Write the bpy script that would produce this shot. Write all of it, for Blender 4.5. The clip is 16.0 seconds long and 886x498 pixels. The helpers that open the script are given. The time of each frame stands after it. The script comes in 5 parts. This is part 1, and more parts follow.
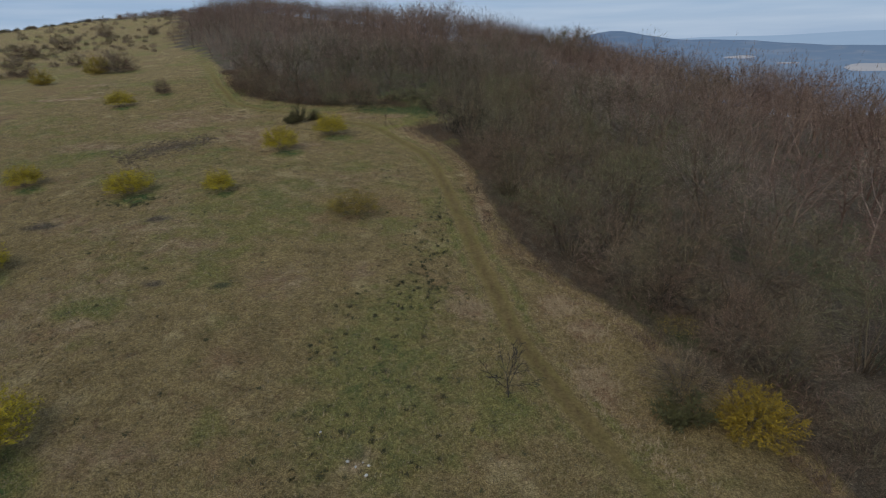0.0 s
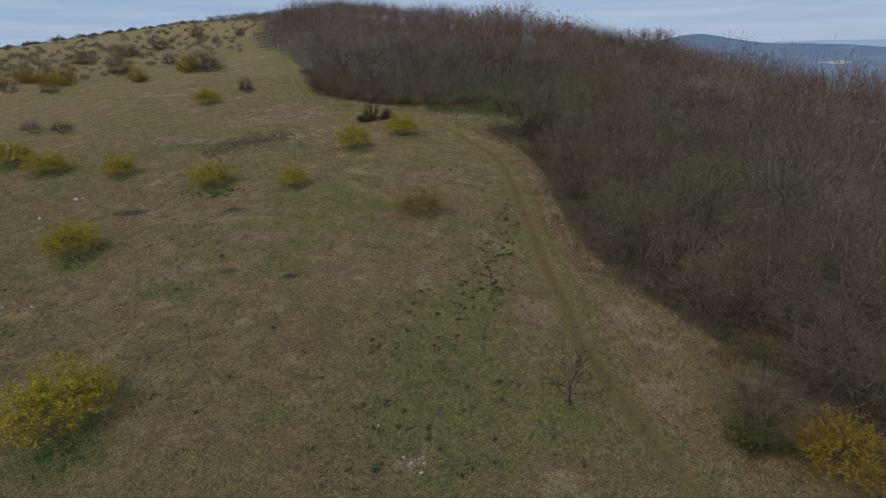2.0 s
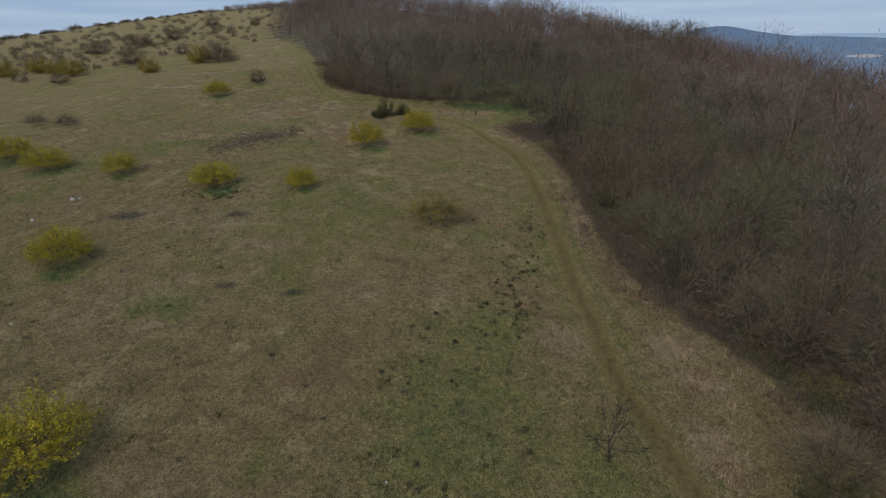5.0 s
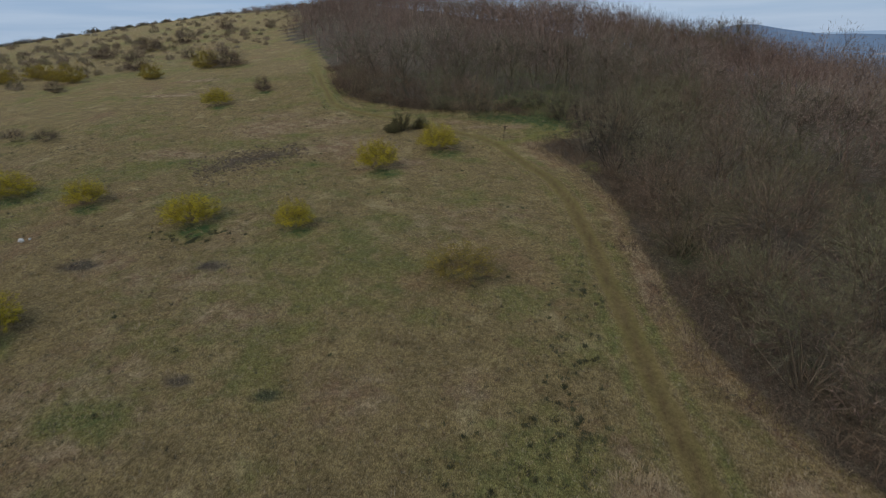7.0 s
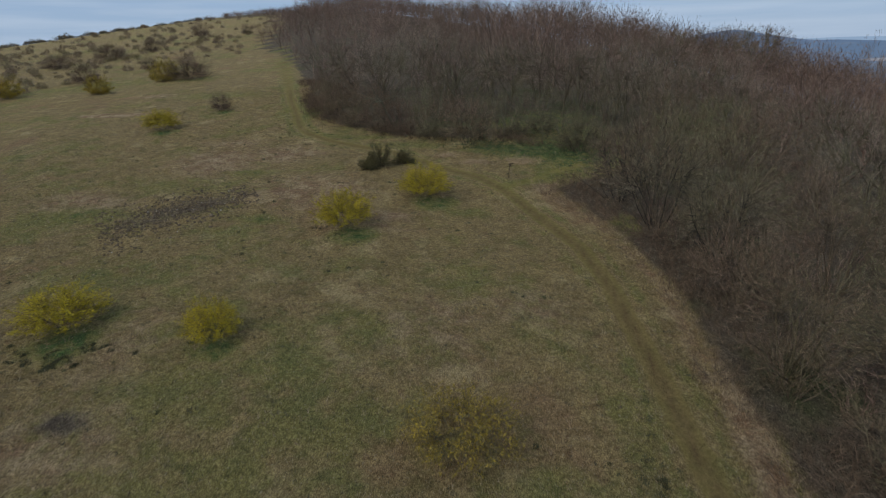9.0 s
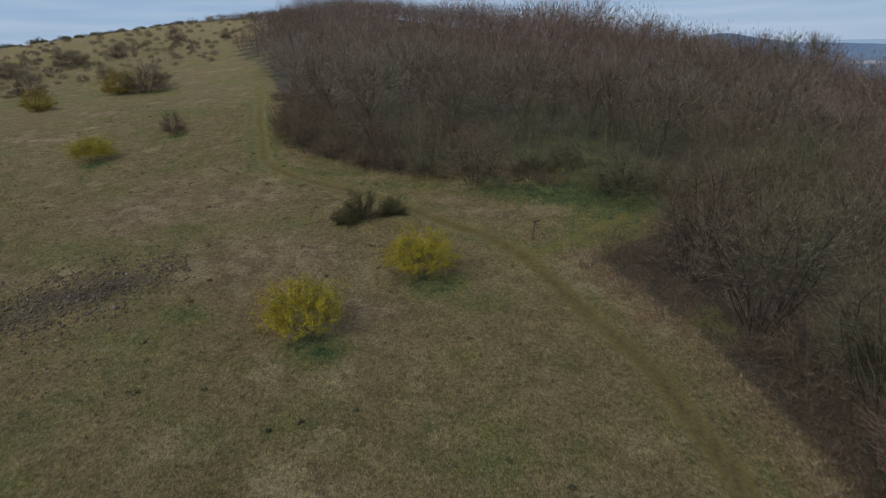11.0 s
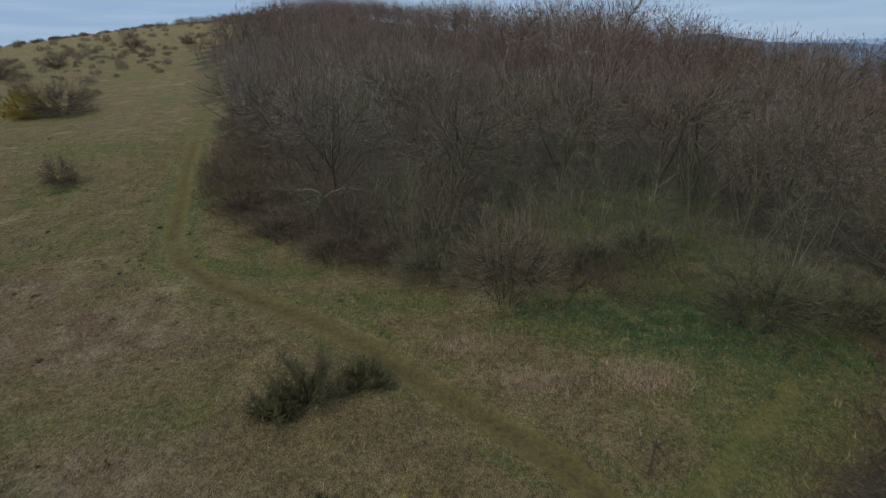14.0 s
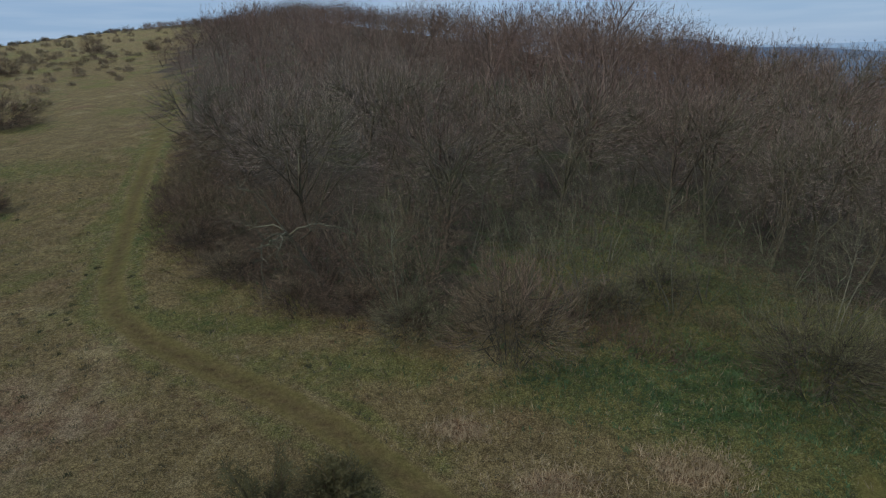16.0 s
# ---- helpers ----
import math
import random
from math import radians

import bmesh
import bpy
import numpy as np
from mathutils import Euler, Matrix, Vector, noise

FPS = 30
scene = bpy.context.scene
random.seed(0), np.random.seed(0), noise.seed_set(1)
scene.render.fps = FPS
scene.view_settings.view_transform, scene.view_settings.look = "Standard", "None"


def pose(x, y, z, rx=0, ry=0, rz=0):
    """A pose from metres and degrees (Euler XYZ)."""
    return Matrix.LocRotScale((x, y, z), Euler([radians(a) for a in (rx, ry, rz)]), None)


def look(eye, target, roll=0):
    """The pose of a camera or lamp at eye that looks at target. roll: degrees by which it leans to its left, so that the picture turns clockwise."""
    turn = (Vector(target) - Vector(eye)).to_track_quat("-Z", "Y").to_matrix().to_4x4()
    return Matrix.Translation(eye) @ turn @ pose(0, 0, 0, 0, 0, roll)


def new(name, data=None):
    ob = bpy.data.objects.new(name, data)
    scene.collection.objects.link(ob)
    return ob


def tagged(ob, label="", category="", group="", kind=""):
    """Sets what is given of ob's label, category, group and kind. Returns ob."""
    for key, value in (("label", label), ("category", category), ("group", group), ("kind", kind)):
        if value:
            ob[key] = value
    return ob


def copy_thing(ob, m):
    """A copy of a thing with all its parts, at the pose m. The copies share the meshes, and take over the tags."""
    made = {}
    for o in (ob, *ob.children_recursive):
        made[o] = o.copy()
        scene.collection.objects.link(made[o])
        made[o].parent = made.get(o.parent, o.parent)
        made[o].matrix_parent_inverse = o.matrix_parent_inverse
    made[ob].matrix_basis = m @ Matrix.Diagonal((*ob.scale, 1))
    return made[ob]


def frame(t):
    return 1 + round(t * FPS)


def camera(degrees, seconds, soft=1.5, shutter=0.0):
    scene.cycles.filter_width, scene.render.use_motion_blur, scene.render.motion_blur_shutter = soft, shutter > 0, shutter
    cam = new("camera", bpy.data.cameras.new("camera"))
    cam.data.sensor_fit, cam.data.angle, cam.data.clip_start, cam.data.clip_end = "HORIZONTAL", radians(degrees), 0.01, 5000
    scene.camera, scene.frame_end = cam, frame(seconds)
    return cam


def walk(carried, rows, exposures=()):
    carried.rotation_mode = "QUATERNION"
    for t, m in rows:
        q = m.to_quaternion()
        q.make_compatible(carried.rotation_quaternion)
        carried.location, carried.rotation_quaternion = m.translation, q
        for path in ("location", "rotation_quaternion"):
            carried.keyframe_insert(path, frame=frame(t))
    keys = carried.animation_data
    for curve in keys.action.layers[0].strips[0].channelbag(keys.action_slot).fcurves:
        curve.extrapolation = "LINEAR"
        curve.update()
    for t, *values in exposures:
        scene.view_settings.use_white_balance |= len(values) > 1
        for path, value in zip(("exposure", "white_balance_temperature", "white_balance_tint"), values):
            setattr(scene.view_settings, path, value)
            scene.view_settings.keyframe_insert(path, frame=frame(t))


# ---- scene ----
cam = camera(76.5, 16.0, soft=1.1, shutter=0.28)
PATH = [
    (0, (1.010, -0.682, 14.330), (0.967, 1.197, 13.648), -2.08),
    (0.5, (1.093, -0.694, 14.224), (0.934, 1.182, 13.550), -1.86),
    (1, (1.087, -0.660, 14.183), (0.868, 1.211, 13.512), -1.89),
    (1.5, (1.032, -0.595, 14.172), (0.783, 1.273, 13.501), -1.85),
    (2, (0.928, -0.512, 14.149), (0.658, 1.354, 13.481), -1.73),
    (2.5, (0.846, -0.418, 14.153), (0.566, 1.447, 13.486), -1.61),
    (3, (0.781, -0.316, 14.155), (0.493, 1.548, 13.488), -1.60),
    (3.5, (0.795, -0.190, 14.171), (0.504, 1.670, 13.496), -1.60),
    (4, (0.751, 0.334, 14.193), (0.452, 2.191, 13.513), -1.60),
    (4.2, (0.668, 0.759, 14.219), (0.370, 2.613, 13.530), -1.60),
    (6.3, (-0.961, 8.244, 14.443), (-1.342, 10.081, 13.750), -1.50),
    (6.5, (-1.175, 9.216, 14.480), (-1.560, 11.052, 13.788), -1.69),
    (7, (-1.736, 12.199, 14.610), (-2.121, 14.036, 13.919), -1.79),
    (7.5, (-2.277, 15.274, 14.745), (-2.657, 17.112, 14.056), -1.80),
    (8, (-2.895, 18.572, 14.945), (-3.263, 20.415, 14.263), -1.71),
    (8.5, (-3.477, 21.571, 15.137), (-3.838, 23.418, 14.459), -1.82),
    (9, (-4.083, 24.721, 15.327), (-4.436, 26.569, 14.651), -1.73),
    (9.5, (-4.667, 27.639, 15.472), (-5.015, 29.489, 14.796), -1.74),
    (9.7, (-4.889, 28.830, 15.545), (-5.233, 30.681, 14.870), -1.84),
    (11.8, (-7.939, 41.775, 16.392), (-8.256, 43.634, 15.726), -1.77),
    (12, (-8.175, 42.985, 16.463), (-8.489, 44.844, 15.795), -1.87),
    (12.5, (-8.738, 45.816, 16.578), (-9.046, 47.676, 15.911), -1.88),
    (13, (-9.397, 48.884, 16.715), (-9.699, 50.746, 16.048), -1.89),
    (13.5, (-9.973, 51.695, 16.897), (-10.271, 53.557, 16.231), -1.89),
    (14, (-10.621, 54.532, 17.129), (-10.904, 56.397, 16.464), -2.01),
    (14.5, (-11.164, 56.715, 17.291), (-11.426, 58.584, 16.631), -2.13),
    (15, (-11.533, 58.182, 17.416), (-11.778, 60.055, 16.759), -2.05),
    (15.5, (-11.666, 58.877, 17.430), (-11.900, 60.752, 16.775), -2.06),
    (16, (-11.611, 59.046, 17.385), (-11.819, 60.925, 16.731), -2.09),
]
walk(cam, [(t, look(eye, target, roll)) for t, eye, target, roll in PATH],
     exposures=[(0, -0.06, 6500, 10), (6, -0.05, 6480, 10), (12, -0.06, 6330, 9), (16, -0.12, 6120, 7)])

# ---- light: a hazy spring day with thin cloud ----
SUN_ELEVATION, SUN_AZIMUTH = radians(48), radians(215)   # azimuth clockwise from +y
scene.view_settings.exposure = 0.0

world = bpy.data.worlds.new("sky")
scene.world = world
world.use_nodes = True
wt = world.node_tree
wt.nodes.clear()
w_out = wt.nodes.new("ShaderNodeOutputWorld")
w_bg = wt.nodes.new("ShaderNodeBackground")
w_sky = wt.nodes.new("ShaderNodeTexSky")
w_sky.sky_type = "NISHITA"
w_sky.sun_disc = False
w_sky.sun_elevation = SUN_ELEVATION
w_sky.sun_rotation = SUN_AZIMUTH
w_sky.altitude = 300
w_sky.air_density = 1.0
w_sky.dust_density = 0.6
w_sky.ozone_density = 2.0
w_geo = wt.nodes.new("ShaderNodeTexCoord")
w_map = wt.nodes.new("ShaderNodeMapping")
w_map.inputs["Scale"].default_value = (2.6, 2.6, 34.0)
w_noise = wt.nodes.new("ShaderNodeTexNoise")
w_noise.inputs["Scale"].default_value = 1.6
w_noise.inputs["Detail"].default_value = 5.0
w_ramp = wt.nodes.new("ShaderNodeValToRGB")
w_ramp.color_ramp.elements[0].position = 0.38
w_ramp.color_ramp.elements[1].position = 0.72
w_mix = wt.nodes.new("ShaderNodeMix")
w_mix.data_type = "RGBA"
w_mix.inputs[0].default_value = 0.85
w_mix.inputs[7].default_value = (4.2, 5.9, 8.5, 1)
w_cloud = wt.nodes.new("ShaderNodeMix")
w_cloud.data_type = "RGBA"
w_cloud.inputs[7].default_value = (6.6, 7.8, 9.4, 1)
w_cover = wt.nodes.new("ShaderNodeMath")
w_cover.operation = "MULTIPLY_ADD"
w_cover.inputs[1].default_value = 0.60
w_cover.inputs[2].default_value = 0.0
wt.links.new(w_geo.outputs["Generated"], w_map.inputs["Vector"])
wt.links.new(w_map.outputs["Vector"], w_noise.inputs["Vector"])
wt.links.new(w_noise.outputs["Fac"], w_ramp.inputs["Fac"])
wt.links.new(w_ramp.outputs["Color"], w_cover.inputs[0])
wt.links.new(w_cover.outputs["Value"], w_cloud.inputs[0])
wt.links.new(w_mix.outputs[2], w_cloud.inputs[6])
wt.links.new(w_sky.outputs["Color"], w_mix.inputs[6])
wt.links.new(w_cloud.outputs[2], w_bg.inputs["Color"])
w_bg.inputs["Strength"].default_value = 0.078
wt.links.new(w_bg.outputs["Background"], w_out.inputs["Surface"])

sun_data = bpy.data.lights.new("sun", "SUN")
sun_data.energy = 1.8
sun_data.angle = radians(34)
sun_data.color = (1.0, 0.93, 0.80)
sun = new("sun", sun_data)
sun_way = Vector((math.sin(SUN_AZIMUTH) * math.cos(SUN_ELEVATION), math.cos(SUN_AZIMUTH) * math.cos(SUN_ELEVATION), math.sin(SUN_ELEVATION)))
sun.matrix_world = look(sun_way * 300, (0, 0, 0))


# ---- materials ----
class Nodes:
    """A material's node tree, with short ways to add nodes."""

    def __init__(self, name, roughness=0.9):
        self.m = bpy.data.materials.new(name)
        self.m.use_nodes = True
        self.t = self.m.node_tree
        self.t.nodes.clear()
        self.out = self.t.nodes.new("ShaderNodeOutputMaterial")
        self.b = self.t.nodes.new("ShaderNodeBsdfPrincipled")
        self.b.inputs["Roughness"].default_value = roughness
        self.b.inputs["Specular IOR Level"].default_value = 0.2
        self.t.links.new(self.b.outputs[0], self.out.inputs["Surface"])

    def put(self, socket, value):
        if isinstance(value, bpy.types.NodeSocket):
            self.t.links.new(value, socket)
        elif isinstance(value, (tuple, list)) and len(value) == 3:
            socket.default_value = (*value, 1)
        else:
            socket.default_value = value

    def where(self):
        return self.t.nodes.new("ShaderNodeNewGeometry").outputs["Position"]

    def noise(self, scale, detail=3.0, at=None, rough=0.6):
        n = self.t.nodes.new("ShaderNodeTexNoise")
        n.inputs["Scale"].default_value = scale
        n.inputs["Detail"].default_value = detail
        n.inputs["Roughness"].default_value = rough
        self.t.links.new(at or self.where(), n.inputs["Vector"])
        return n.outputs["Fac"]

    def ramp(self, value, a, b):
        n = self.t.nodes.new("ShaderNodeMapRange")
        n.interpolation_type = "SMOOTHSTEP"
        n.inputs["From Min"].default_value = a
        n.inputs["From Max"].default_value = b
        self.t.links.new(value, n.inputs["Value"])
        return n.outputs["Result"]

    def math(self, op, a, b=0.5):
        n = self.t.nodes.new("ShaderNodeMath")
        n.operation = op
        self.put(n.inputs[0], a)
        self.put(n.inputs[1], b)
        return n.outputs[0]

    def mix(self, fac, a, b, blend="MIX"):
        n = self.t.nodes.new("ShaderNodeMix")
        n.data_type = "RGBA"
        n.blend_type = blend
        self.put(n.inputs[0], fac)
        self.put(n.inputs[6], a)
        self.put(n.inputs[7], b)
        return n.outputs[2]

    def attribute(self, name):
        n = self.t.nodes.new("ShaderNodeAttribute")
        n.attribute_name = name
        return n.outputs["Fac"]

    def island(self):
        return self.t.nodes.new("ShaderNodeNewGeometry").outputs["Random Per Island"]

    def random(self):
        return self.t.nodes.new("ShaderNodeObjectInfo").outputs["Random"]

    def bump(self, height, strength=0.5, distance=0.1):
        n = self.t.nodes.new("ShaderNodeBump")
        n.inputs["Strength"].default_value = strength
        n.inputs["Distance"].default_value = distance
        self.t.links.new(height, n.inputs["Height"])
        self.t.links.new(n.outputs[0], self.b.inputs["Normal"])

    def done(self, colour):
        self.put(self.b.inputs["Base Color"], colour)
        return self.m


DRY, DRY_DARK, STRAW, RUSSET = (0.380, 0.287, 0.132), (0.275, 0.205, 0.096), (0.532, 0.420, 0.224), (0.342, 0.226, 0.120)
OLIVE, MOSS, LUSH = (0.285, 0.262, 0.086), (0.215, 0.220, 0.074), (0.082, 0.146, 0.044)


def meadow_colours(n):
    """The dry turf's colour: tan and russet grass with olive and mossy patches of several metres."""
    warm = n.mix(n.ramp(n.noise(0.9, 4), 0.35, 0.68), DRY, DRY_DARK)
    warm = n.mix(n.ramp(n.noise(0.16, 3), 0.55, 0.72), warm, RUSSET)
    warm = n.mix(n.math("MULTIPLY", n.ramp(n.noise(0.33, 5), 0.56, 0.70), 0.75), warm, STRAW)
    warm = n.mix(n.math("MULTIPLY", n.ramp(n.noise(1.9, 3, rough=0.6), 0.60, 0.68), 0.55), warm, (0.225, 0.138, 0.078))
    green = n.mix(n.ramp(n.noise(0.7, 4), 0.40, 0.66), OLIVE, MOSS)
    warm = n.mix(n.math("MULTIPLY", n.ramp(n.noise(0.62, 5, rough=0.7), 0.60, 0.70), 0.55), warm, (0.262, 0.158, 0.090))
    green = n.mix(n.math("MULTIPLY", n.ramp(n.noise(0.5, 3), 0.58, 0.70), 0.7), green, (0.235, 0.225, 0.078))
    patch = n.ramp(n.math("ADD", n.math("MULTIPLY", n.noise(0.07, 5, rough=0.68), 0.65), n.math("MULTIPLY", n.noise(0.45, 4, rough=0.7), 0.35)), 0.495, 0.60)
    return n.mix(n.math("MULTIPLY", patch, 0.84), warm, green)


def ground_material():
    n = Nodes("turf_and_litter", 0.95)
    c = meadow_colours(n)
    fine = n.noise(5.5, 6, rough=0.8)
    tiny = n.noise(22.0, 4, rough=0.75)
    c = n.mix(n.ramp(n.noise(2.4, 5, rough=0.75), 0.57, 0.74), c, (0.135, 0.110, 0.064))
    c = n.mix(n.ramp(n.math("ADD", n.attribute("bare"), n.math("MULTIPLY", n.math("SUBTRACT", n.noise(1.4, 4), 0.5), 0.9)), 0.25, 0.75), c, n.mix(n.ramp(n.noise(0.8, 4), 0.38, 0.62), (0.490, 0.365, 0.225), (0.315, 0.198, 0.118)))
    litter = n.mix(n.ramp(n.noise(1.1, 5), 0.35, 0.65), (0.120, 0.094, 0.068), (0.172, 0.138, 0.100))
    litter = n.mix(n.ramp(n.noise(0.12, 4), 0.52, 0.66), litter, (0.100, 0.108, 0.050))
    c = n.mix(n.ramp(n.math("ADD", n.attribute("litter"), n.math("MULTIPLY", n.math("SUBTRACT", n.noise(0.6, 4), 0.5), 0.8)), 0.35, 0.75), c, litter)
    lush = n.math("ADD", n.attribute("lush"), n.math("MULTIPLY", n.noise(0.8, 4), 0.8))
    c = n.mix(n.math("MULTIPLY", n.ramp(lush, 0.58, 0.92), 0.85), c, n.mix(n.ramp(n.noise(1.8, 4), 0.40, 0.62), OLIVE, MOSS))
    c = n.mix(n.ramp(lush, 0.85, 1.30), c, n.mix(n.ramp(n.noise(1.5, 4), 0.38, 0.64), LUSH, MOSS))
    trail = n.mix(n.ramp(n.noise(0.5, 5), 0.40, 0.62), (0.318, 0.242, 0.088), (0.282, 0.230, 0.074))
    trail = n.mix(n.attribute("grassy"), trail, n.mix(n.ramp(n.noise(0.9, 4), 0.4, 0.6), (0.305, 0.258, 0.080), (0.248, 0.228, 0.066)))
    rut = n.math("MULTIPLY", n.attribute("rut"), n.ramp(n.math("ADD", n.math("MULTIPLY", n.noise(0.22, 3), 0.7), n.math("MULTIPLY", n.noise(1.6, 4), 0.3)), 0.27, 0.46))
    trail = n.mix(rut, trail, n.mix(n.ramp(n.noise(1.3, 4), 0.4, 0.62), (0.190, 0.126, 0.052), (0.238, 0.164, 0.070)))
    worn = n.ramp(n.math("ADD", n.attribute("trail"), n.math("MULTIPLY", n.math("SUBTRACT", n.noise(1.7, 5, rough=0.7), 0.5), 0.70)), 0.20, 0.62)
    c = n.mix(n.ramp(fine, 0.30, 0.75), n.mix(1.0, c, (0.52, 0.50, 0.46), "MULTIPLY"), n.mix(1.0, c, (1.42, 1.40, 1.36), "MULTIPLY"))
    c = n.mix(n.ramp(tiny, 0.38, 0.66), n.mix(1.0, c, (0.60, 0.59, 0.56), "MULTIPLY"), n.mix(1.0, c, (1.34, 1.34, 1.32), "MULTIPLY"))
    c = n.mix(n.math("MULTIPLY", n.ramp(n.noise(12.0, 2, rough=0.6), 0.63, 0.70), 0.55), c, (0.50, 0.42, 0.27))
    trail = n.mix(n.ramp(fine, 0.30, 0.75), n.mix(1.0, trail, (0.70, 0.69, 0.66), "MULTIPLY"), n.mix(1.0, trail, (1.22, 1.22, 1.18), "MULTIPLY"))
    c = n.mix(n.math("MULTIPLY", worn, 0.93), c, trail)
    lumps = n.noise(3.2, 6, rough=0.8)
    n.bump(n.math("ADD", n.math("MULTIPLY", lumps, 2.2), n.math("ADD", fine, n.math("MULTIPLY", tiny, 0.5))), 1.0, 0.16)
    return n.done(c)


def grass_material():
    n = Nodes("dry_grass_blades", 0.8)
    c = meadow_colours(n)
    i = n.island()
    c = n.mix(n.ramp(i, 0.0, 1.0), n.mix(1.0, c, (0.48, 0.46, 0.42), "MULTIPLY"), n.mix(1.0, c, (1.50, 1.47, 1.42), "MULTIPLY"))
    return n.done(n.mix(n.ramp(i, 0.86, 0.92), c, (0.37, 0.31, 0.20)))


def bark_material(name, a, b, c, scale=3.0, pale=1.75):
    """Bark that varies from tree to tree between a and b, with lichen c in patches; some shoots are paler."""
    n = Nodes(name, 0.9)
    base = n.mix(n.random(), a, b)
    base = n.mix(n.math("MULTIPLY", n.ramp(n.noise(0.22, 3), 0.46, 0.62), 0.75), base, c)
    base = n.mix(n.ramp(n.island(), 0.35, 1.0), n.mix(1.0, base, (0.74, 0.73, 0.71), "MULTIPLY"), n.mix(1.0, base, (pale, pale, pale), "MULTIPLY"))
    grain = n.noise(scale * 5, 4)
    base = n.mix(n.ramp(grain, 0.3, 0.7), n.mix(1.0, base, (0.65, 0.65, 0.65), "MULTIPLY"), n.mix(1.0, base, (1.25, 1.25, 1.25), "MULTIPLY"))
    return n.done(base)


def stand_material(name, a, b, c):
    """Twigs of many trees in one mesh: patches some metres wide, and each twig a little different."""
    n = Nodes(name, 0.9)
    base = n.mix(n.attribute("tone"), a, b)
    base = n.mix(n.math("MULTIPLY", n.ramp(n.noise(0.06, 3), 0.49, 0.64), 0.8), base, c)
    i = n.island()
    base = n.mix(n.ramp(i, 0.35, 1.0), n.mix(1.0, base, (0.74, 0.73, 0.71), "MULTIPLY"), n.mix(1.0, base, (1.70, 1.71, 1.71), "MULTIPLY"))
    return n.done(base)


def leaf_material(name, a, b, light=1.25, rough=0.6):
    n = Nodes(name, rough)
    i = n.island()
    c = n.mix(i, a, b)
    c = n.mix(n.ramp(n.noise(1.3, 3), 0.35, 0.65), n.mix(1.0, c, (0.72, 0.72, 0.72), "MULTIPLY"), n.mix(1.0, c, (light, light, light), "MULTIPLY"))
    return n.done(c)


def stone_material(name, a, b):
    n = Nodes(name, 0.85)
    c = n.mix(n.random(), a, b)
    c = n.mix(n.ramp(n.noise(7.0, 5), 0.4, 0.7), c, n.mix(1.0, c, (0.6, 0.58, 0.52), "MULTIPLY"))
    n.bump(n.noise(22.0, 5), 0.5, 0.03)
    return n.done(c)


def haze_glow_material(name, low, high, patch, amount):
    """A far backdrop with haze painted into its colours; it glows with the light of the air before it."""
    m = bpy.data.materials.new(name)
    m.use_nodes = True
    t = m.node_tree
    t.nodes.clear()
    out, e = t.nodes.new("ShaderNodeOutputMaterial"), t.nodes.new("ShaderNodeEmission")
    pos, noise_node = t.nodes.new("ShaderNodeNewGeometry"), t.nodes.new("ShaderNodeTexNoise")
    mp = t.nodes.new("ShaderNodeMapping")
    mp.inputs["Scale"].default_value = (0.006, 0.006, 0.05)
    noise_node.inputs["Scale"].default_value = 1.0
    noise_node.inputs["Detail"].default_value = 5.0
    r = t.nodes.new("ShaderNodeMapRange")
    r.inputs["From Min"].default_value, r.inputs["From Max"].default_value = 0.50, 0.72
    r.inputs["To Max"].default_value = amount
    # painted haze by height: low colour at the foot, high at the ridge
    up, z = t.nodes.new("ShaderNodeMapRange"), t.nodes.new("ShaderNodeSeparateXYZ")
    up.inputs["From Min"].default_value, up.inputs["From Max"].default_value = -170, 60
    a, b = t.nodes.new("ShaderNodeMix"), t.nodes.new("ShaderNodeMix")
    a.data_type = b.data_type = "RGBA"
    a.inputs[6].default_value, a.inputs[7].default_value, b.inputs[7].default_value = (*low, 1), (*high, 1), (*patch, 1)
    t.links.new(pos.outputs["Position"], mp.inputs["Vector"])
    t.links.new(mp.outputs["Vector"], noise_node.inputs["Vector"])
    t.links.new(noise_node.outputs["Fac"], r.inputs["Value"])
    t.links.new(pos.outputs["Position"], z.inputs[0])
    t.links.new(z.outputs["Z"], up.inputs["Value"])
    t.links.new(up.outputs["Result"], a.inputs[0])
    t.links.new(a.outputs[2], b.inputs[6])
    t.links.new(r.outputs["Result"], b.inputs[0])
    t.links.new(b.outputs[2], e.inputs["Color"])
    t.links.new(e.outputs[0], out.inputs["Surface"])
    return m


GROUND = ground_material()
GRASS = grass_material()
BARK = bark_material("grey_brown_bark", (0.118, 0.093, 0.062), (0.160, 0.133, 0.090), (0.132, 0.125, 0.072), pale=1.35)
TWIGS = bark_material("bare_twigs", (0.166, 0.112, 0.089), (0.246, 0.190, 0.153), (0.184, 0.158, 0.114), pale=2.0)
YOUNG_TWIGS = bark_material("young_twigs", (0.142, 0.093, 0.065), (0.200, 0.147, 0.103), (0.146, 0.124, 0.076))
SLOPE_TWIGS = bark_material("slope_shrub_twigs", (0.215, 0.158, 0.110), (0.290, 0.222, 0.155), (0.215, 0.188, 0.112))
DARK_BARK = bark_material("dark_shrub_bark", (0.046, 0.036, 0.028), (0.066, 0.052, 0.040), (0.060, 0.054, 0.034))
GREY_TWIGS = bark_material("grey_twigs", (0.162, 0.129, 0.085), (0.209, 0.172, 0.115), (0.162, 0.146, 0.084))
OLIVE_TWIGS = bark_material("olive_twigs", (0.135, 0.117, 0.067), (0.184, 0.160, 0.094), (0.128, 0.128, 0.061))
